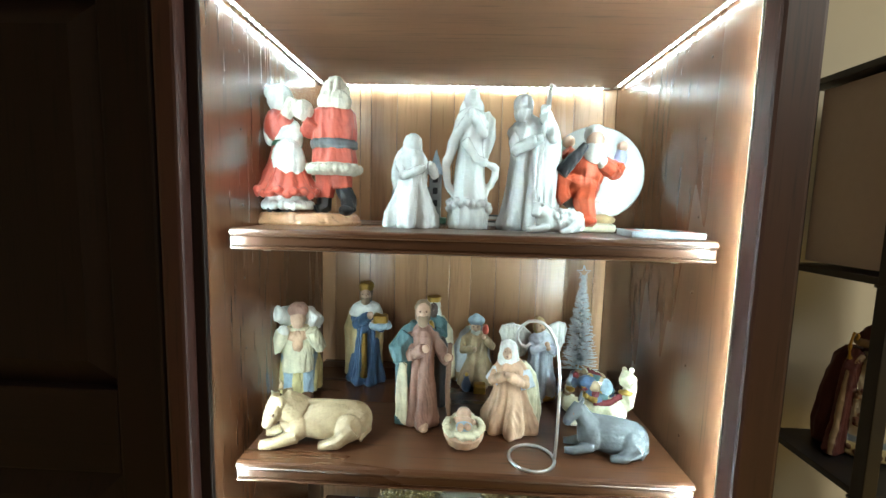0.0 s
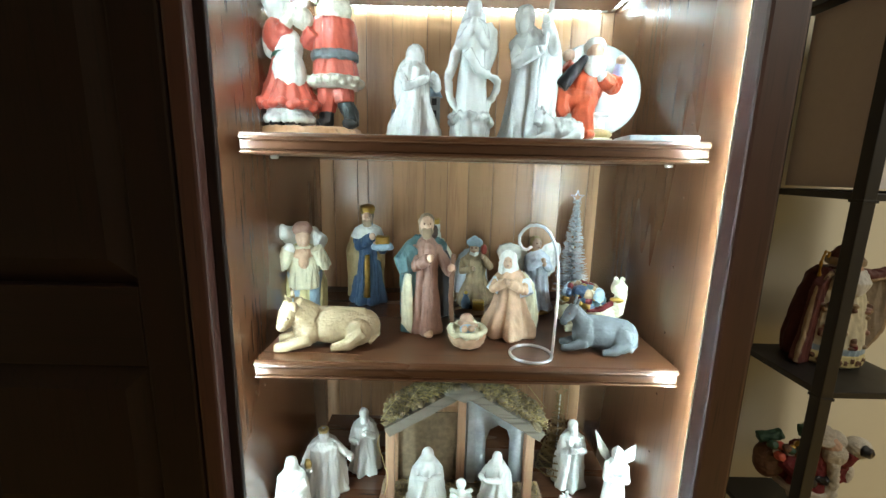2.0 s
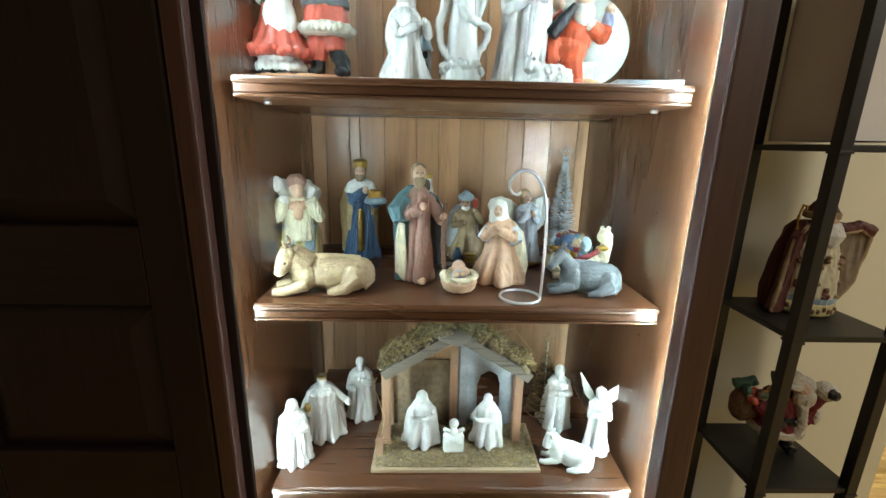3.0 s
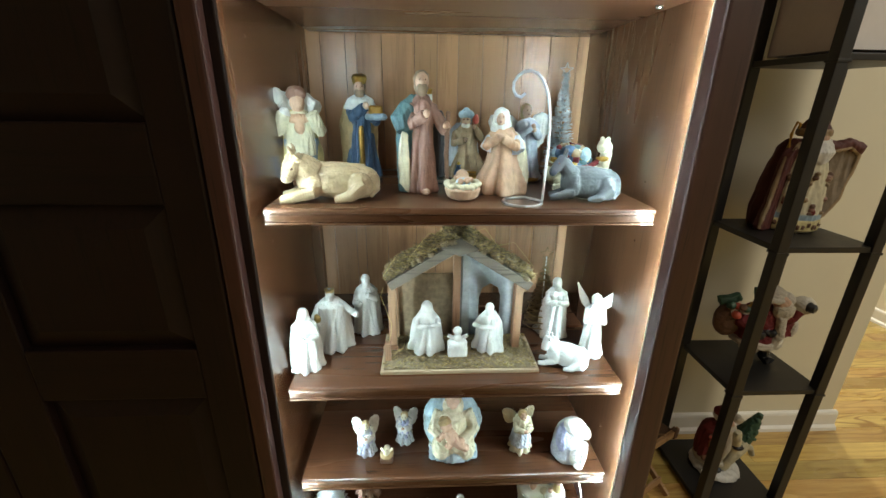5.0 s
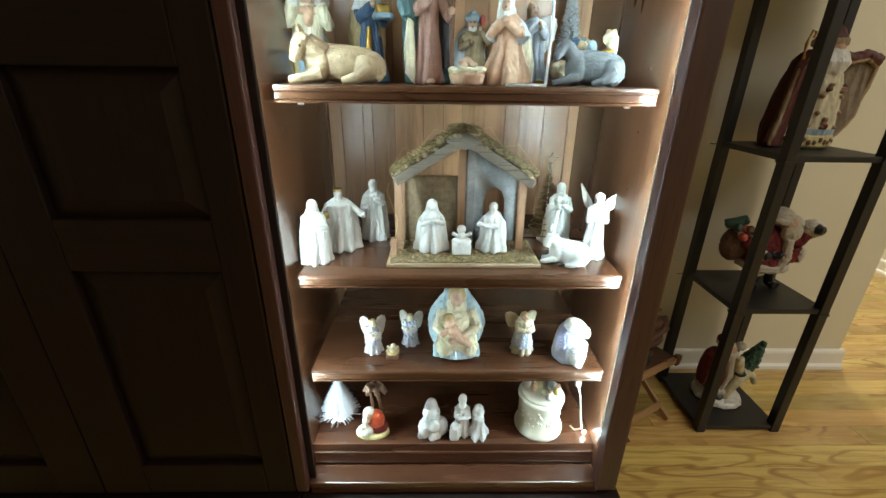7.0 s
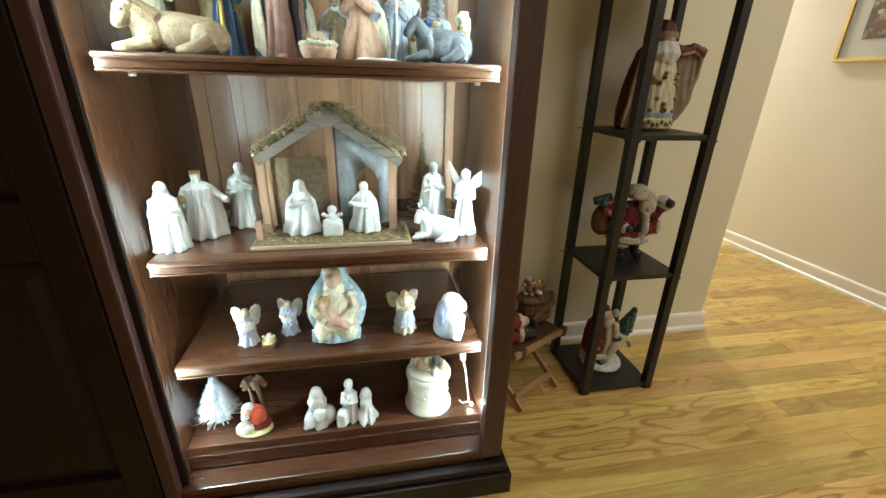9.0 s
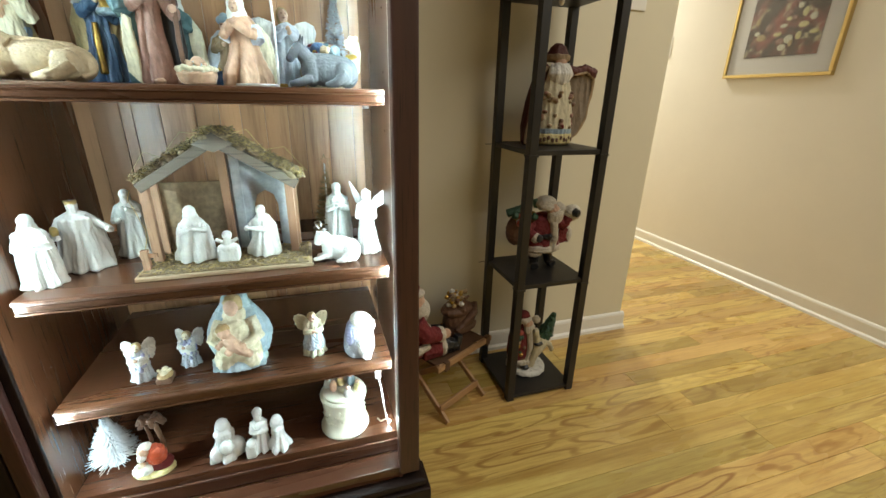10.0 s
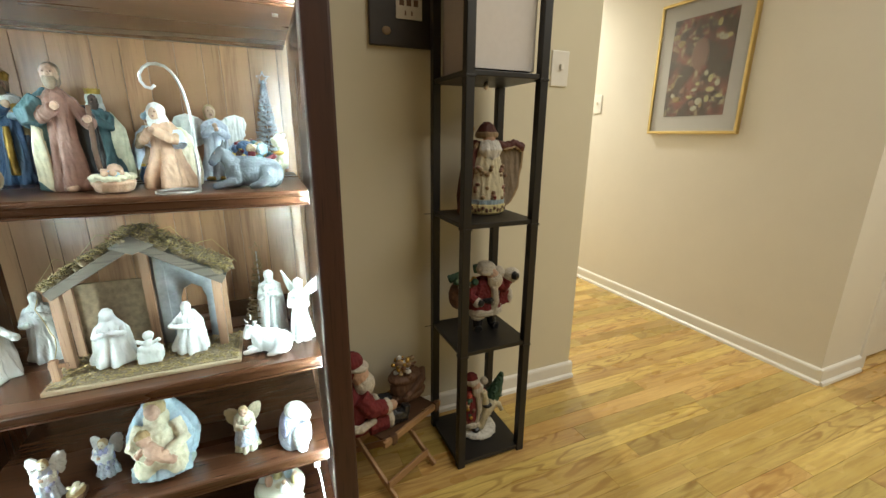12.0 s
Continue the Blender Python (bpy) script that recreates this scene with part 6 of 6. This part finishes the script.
    s.use(BROWN).ball((-0.082, 0.02, 0.12), (0.036, 0.03, 0.05)).use(GREEN).tube([(-0.12, 0.02, 0.18), (-0.07, 0.01, 0.196)], 0.013).tube([(-0.03, 0.0, 0.2), (-0.034, 0, 0.226)], 0.008)
    for i in range(18):
        s.use(rnd.choice((RED, GREEN, GILT, WHITE, BROWN))).ball((-0.075 + rnd.uniform(-0.034, 0.04), -0.01 + rnd.uniform(-0.02, 0.02), 0.16 + rnd.uniform(-0.02, 0.02)), rnd.uniform(0.007, 0.012), 8, 6)
    sculpt("plush_bearded_figure", s, (1.203, 0.345, 0.4245), 0, "plush bearded figure in wine red with white fur and sack", "figure", voxel=0.0018, smooth=1, relief=0.008, stretch=1.0)
    # figure with a reindeer on a snowy base, on the lowest tier
    s = Shape()
    s.use(WHITE).lathe([(0.066, 0.0), (0.07, 0.006), (0.066, 0.016), (0.05, 0.018)], 44, (0.016, 0.0, 0), folds=0.05, nf=14)
    s.use(BLACK).ball((-0.004, -0.03, 0.026), (0.016, 0.02, 0.011)).ball((0.022, -0.012, 0.028), (0.016, 0.016, 0.012))
    s.use(WINE).lathe([(0.036, 0.05), (0.042, 0.075), (0.04, 0.12), (0.034, 0.16), (0.02, 0.178)], 32, (-0.016, 0.0, 0), folds=0.08)
    s.use(FUR).lathe([(0.034, 0.038), (0.044, 0.042), (0.044, 0.054), (0.036, 0.058)], 30, (-0.012, -0.004, 0)).tube([(-0.004, -0.034, 0.06), (0.004, -0.04, 0.11), (0.0, -0.036, 0.17)], 0.01)
    s.use(SKIN).ball((-0.004, -0.026, 0.198), (0.016, 0.016, 0.018))
    s.use(FUR).ball((0.0, -0.032, 0.18), (0.02, 0.014, 0.022)).ball((-0.012, -0.012, 0.21), (0.026, 0.026, 0.016)).ball((0.03, -0.02, 0.206), 0.013)
    s.use(WINE).ball((-0.014, -0.008, 0.222), (0.022, 0.022, 0.016)).tube([(0.014, 0, 0.16), (0.046, -0.006, 0.14)], [0.018, 0.014])
    s.use(CREAM).tube([(0.012, -0.04, 0.03), (0.022, -0.044, 0.07), (0.036, -0.04, 0.1), (0.06, -0.03, 0.12)], [0.009, 0.011, 0.018, 0.02]).tube([(0.06, -0.03, 0.118), (0.09, -0.03, 0.1), (0.1, -0.032, 0.075)], [0.014, 0.009, 0.007]).tube([(0.03, -0.04, 0.115), (0.02, -0.05, 0.16), (0.012, -0.05, 0.185)], [0.012, 0.01, 0.01])
    s.use(BLACK).ball((0.03, -0.05, 0.125), (0.016, 0.01, 0.008)).ball((0.075, -0.028, 0.125), 0.007)
    s.use(GREEN).tube([(0.07, -0.012, 0.122), (0.085, -0.01, 0.15), (0.1, -0.008, 0.185), (0.108, -0.006, 0.215)], [0.024, 0.022, 0.014, 0.002], 14)
    for i in range(90):
        u, a = rnd.random(), rnd.uniform(0, 6.283)
        r = 0.026 * (1 - u) + 0.003
        s.ball((0.074 + 0.034 * u + r * math.cos(a), -0.01 + r * math.sin(a), 0.128 + 0.085 * u), (0.005, 0.005, 0.003), 6, 4)
    for i in range(22):
        s.use(rnd.choice((GREEN, GILT, BROWN, RED, TAN))).ball((-0.036 + rnd.uniform(-0.012, 0.02), -0.03 + rnd.uniform(-0.01, 0.006), rnd.uniform(0.06, 0.18)), rnd.uniform(0.006, 0.01), 8, 6)
    sculpt("snowy_base_figure", s, (1.17, 0.333, 0.0225), 0, "bearded figure in wine red with white reindeer on snowy base", "figure", voxel=0.0018, smooth=1)


tower_things()


def folding_stool():
    fw = wood("stool_pine", (0.45, 0.27, 0.13), (0.3, 0.16, 0.07), "x", rough=0.5, coat=0.05)
    lea = paint("brown_leather", (0.12, 0.06, 0.03), 0.6)
    st = thing("folding_stool", (0.889, 0.351, 0), "small folding wooden stool with a brown leather seat", "stool", turn=29)
    for y in (-0.085, 0.085):
        part("seat_rail", B(fw, -0.14, 0.125, y - 0.006, y + 0.006, 0.158, 0.178, 0.002), st)
        part("stretcher", B(fw, -0.15 if y < 0 else -0.13, 0.03 if y < 0 else 0.055, y * 1.3 - 0.004, y * 1.3 + 0.004, 0.03, 0.056, 0.002), st)
    part("seat", B(lea, -0.125, 0.11, -0.078, 0.078, 0.16, 0.17, 0.003), st, "brown leather sling seat")
    for x in (-0.1, 0.105):
        part("strap", B(lea, x - 0.01, x + 0.01, -0.094, -0.076, 0.15, 0.182, 0.003), st)
    for sy, xs in ((-1, (-0.145, 0.032)), (1, (-0.125, 0.056))):
        for x in xs:
            part("leg", Shape().use(fw).box(-0.005, 0.005, -0.009, 0.009, 0.0, 0.284, 0.0015, m=Matrix.Translation((x, sy * 0.14, 0.006)) @ pose(0, 0, 0, sy * 53.5, 0, 0)), st)
    # seated bearded figure with a sack
    s = Shape()
    s.use(WINE).ball((-0.06, 0.0, 0.06), (0.05, 0.045, 0.06)).ball((-0.055, 0, 0.02), (0.055, 0.05, 0.022))
    s.tube([(-0.03, -0.03, 0.022), (0.02, -0.04, 0.022)], [0.026, 0.022]).tube([(-0.03, 0.03, 0.022), (0.02, 0.036, 0.022)], [0.026, 0.022])
    s.tube([(-0.05, -0.036, 0.1), (-0.03, -0.05, 0.07), (0.008, -0.05, 0.062)], [0.024, 0.022, 0.018]).tube([(-0.05, 0.036, 0.1), (-0.02, 0.04, 0.08)], [0.022, 0.018])
    s.use(FUR).ball((0.014, -0.05, 0.062), (0.012, 0.018, 0.019)).ball((0.024, -0.04, 0.024), (0.011, 0.023, 0.023)).ball((0.024, 0.036, 0.024), (0.011, 0.023, 0.023)).tube([(-0.1, -0.04, 0.034), (-0.06, -0.054, 0.034), (-0.02, -0.046, 0.04)], 0.009)
    s.use(BLACK).tube([(0.03, -0.04, 0.022), (0.07, -0.042, 0.018), (0.076, -0.042, 0.04)], [0.02, 0.017, 0.012]).tube([(0.03, 0.036, 0.022), (0.07, 0.036, 0.018)], [0.02, 0.016])
    s.use(SKIN).ball((0.03, -0.05, 0.06), (0.013, 0.011, 0.011)).ball((-0.04, -0.016, 0.142), (0.022, 0.02, 0.024))
    s.use(FUR).ball((-0.03, -0.018, 0.12), (0.026, 0.024, 0.028)).ball((-0.042, -0.01, 0.162), (0.027, 0.027, 0.008))
    s.use(WINE).ball((-0.054, 0.0, 0.174), (0.028, 0.028, 0.02)).ball((-0.066, 0.004, 0.158), (0.026, 0.028, 0.03))
    sitter = sculpt("seated_bearded_figure", s, (0.805, 0.322, 0.171), 14, "seated bearded figure in wine-red suit and black boots on stool", "figure", voxel=0.002, smooth=1, relief=0.008, stretch=1.0)
    sitter.scale = (1.2, 1.2, 1.38)
    s = Shape().use(BROWN).ball((0, 0, 0.045), (0.045, 0.032, 0.045)).ball((0.0, 0.0, 0.02), (0.048, 0.034, 0.02)).use(BROWN).ball((-0.008, 0.0, 0.076), (0.042, 0.034, 0.018))
    s.use(BROWN).tube([(-0.03, -0.034, 0.03), (0.02, -0.036, 0.07), (0.036, -0.01, 0.082)], 0.008)
    for i in range(70):
        a, k = rnd2.uniform(0, 6.28), rnd2.uniform(0, 0.03)
        s.use(rnd2.choice((GILT, GILT, BLOND, TAN, WHITE, BROWN))).ball((-0.012 + k * math.cos(a), k * math.sin(a), 0.1 + rnd2.uniform(-0.016, 0.026)), rnd2.uniform(0.003, 0.0065), 7, 5)
    sack = sculpt("gift_sack", s, (0.945, 0.4, 0.171), 20, "tan sack tied with cord and filled with gold baubles", "sack", voxel=0.0018, smooth=1)
    sack.scale = (1.5, 1.3, 1.25)


rnd2 = random.Random(21)
folding_stool()

# ---------------------------------------------------------------- pictures on the walls
mat_board = paint("mat_board", (0.72, 0.68, 0.6), 0.8, 0.06)
pic = thing("framed_picture", (HALL_X, 0.848, 1.421), "framed dark floral print in a thin gold frame on the wall", "picture")
W2, H2 = 0.267, 0.345
part("mat", B(mat_board, -0.012, -0.006, -W2 + 0.012, W2 - 0.012, -H2 + 0.012, H2 - 0.012), pic, "cream picture mat")
for y0, y1, z0, z1 in ((-W2, W2, -H2, -H2 + 0.016), (-W2, W2, H2 - 0.016, H2), (-W2, -W2 + 0.016, -H2 + 0.0165, H2 - 0.0165), (W2 - 0.016, W2, -H2 + 0.0165, H2 - 0.0165)):
    part("frame_side", B(M_GOLD, -0.024, -0.001, y0, y1, z0, z1, 0.003), pic, "thin gold frame")
m, n, l, p = nodes_of("dark_print")
big, fine = noise_of(n, l, 14, 4), noise_of(n, l, 30, 5)
c1 = mixed(n, l, ramp(n, l, big, 0.45, 0.62), (0.07, 0.045, 0.03), (0.3, 0.1, 0.07))
l.new(mixed(n, l, ramp(n, l, fine, 0.56, 0.66), c1, (0.5, 0.42, 0.26)), p.inputs["Base Color"])
p.inputs["Roughness"].default_value = 0.5
part("print", B(m, -0.0145, -0.0122, -0.175, 0.175, -0.25, 0.25), pic, "dark still-life print of pale flowers")
rnd3 = random.Random(8)
fl = Shape()
for i in range(30):
    y, zz = rnd3.uniform(-0.15, 0.16), rnd3.choice((rnd3.uniform(-0.22, -0.06), rnd3.uniform(-0.22, 0.0), rnd3.uniform(0.12, 0.2)))
    fl.use(rnd3.choice((CREAM, YELLOW, BLOND, ROSE))).ball((-0.0147, y, zz), (0.0006, rnd3.uniform(0.01, 0.026), rnd3.uniform(0.008, 0.02)), 10, 6)
fl.use(ROSE).ball((-0.0147, 0.0, 0.06), (0.0005, 0.05, 0.08))
part("printed_flowers", fl, pic)
g, gn, gl, gp = nodes_of("picture_glass")
gp.inputs["Transmission Weight"].default_value, gp.inputs["Roughness"].default_value, gp.inputs["IOR"].default_value = 1.0, 0.02, 1.45
glass = part("glass", B(g, -0.0185, -0.0165, -W2 + 0.0165, W2 - 0.0165, -H2 + 0.0165, H2 - 0.0165), pic)
glass.visible_shadow = False
pq = thing("wall_plaque", (0.991, WALL_Y, 1.458), "dark framed plaque with a small white card on the wall", "plaque")
part("board", B(paint("aged_dark_wood", (0.035, 0.026, 0.02), 0.5, 0.4, 20), -0.11, 0.11, -0.018, -0.001, -0.14, 0.14, 0.003), pq)
part("card", B(mat_board, -0.03, 0.05, -0.0215, -0.0185, -0.065, 0.05), pq, "white card with worn lettering")
for i in range(3):
    part("lettering_bar", B(BROWN, -0.02 + 0.022 * i, -0.006 + 0.022 * i, -0.0228, -0.0216, -0.03, -0.012), pq)
for x in (-0.004, 0.016):
    part("card_slot", B(BROWN, x, x + 0.004, -0.0228, -0.0216, -0.055, -0.043), pq)
part("relief", Shape().use(TAN).ball((-0.06, -0.018, -0.1), (0.014, 0.004, 0.012)), pq)

fuse_all()

# ---------------------------------------------------------------- floor boards
random.seed(7)
PW = 0.07
row, y = 0, -0.62
while y < 1.75:
    x = 0.05 + random.uniform(-0.9, 0.0)
    while x < 2.78:
        n = random.uniform(0.55, 1.5)
        x0, x1 = max(x, 0.05), min(x + n, 4.4)
        if x1 - x0 > 0.05:
            single_ob = new("floor_board", B(M_OAK, 0.0004, x1 - x0 - 0.0004, 0.0004, PW - 0.0004, -0.0119, 0.0, 0.0005).mesh("floor_board"))
            single_ob.location = (x0, y, 0)
            single_ob.parent = floor
        x += n
    y += PW
rest = Shape().use(M_OAK)
for k in range(0, 60):
    yy = -3.5 + k * PW
    if yy + PW < -0.62:
        rest.box(-2.3, 4.4, yy + 0.0004, yy + PW - 0.0004, -0.0119, 0.0)
yy = 1.745
while yy < 3.6:
    rest.box(0.7, 2.7, yy + 0.003, yy + PW - 0.0004, -0.0119, 0.0)
    yy += PW
rest.box(-2.3, 0.04, -0.61, 0.6, -0.0119, 0.0)
tagged(part("floor_boards", rest, floor), kind="stuff")
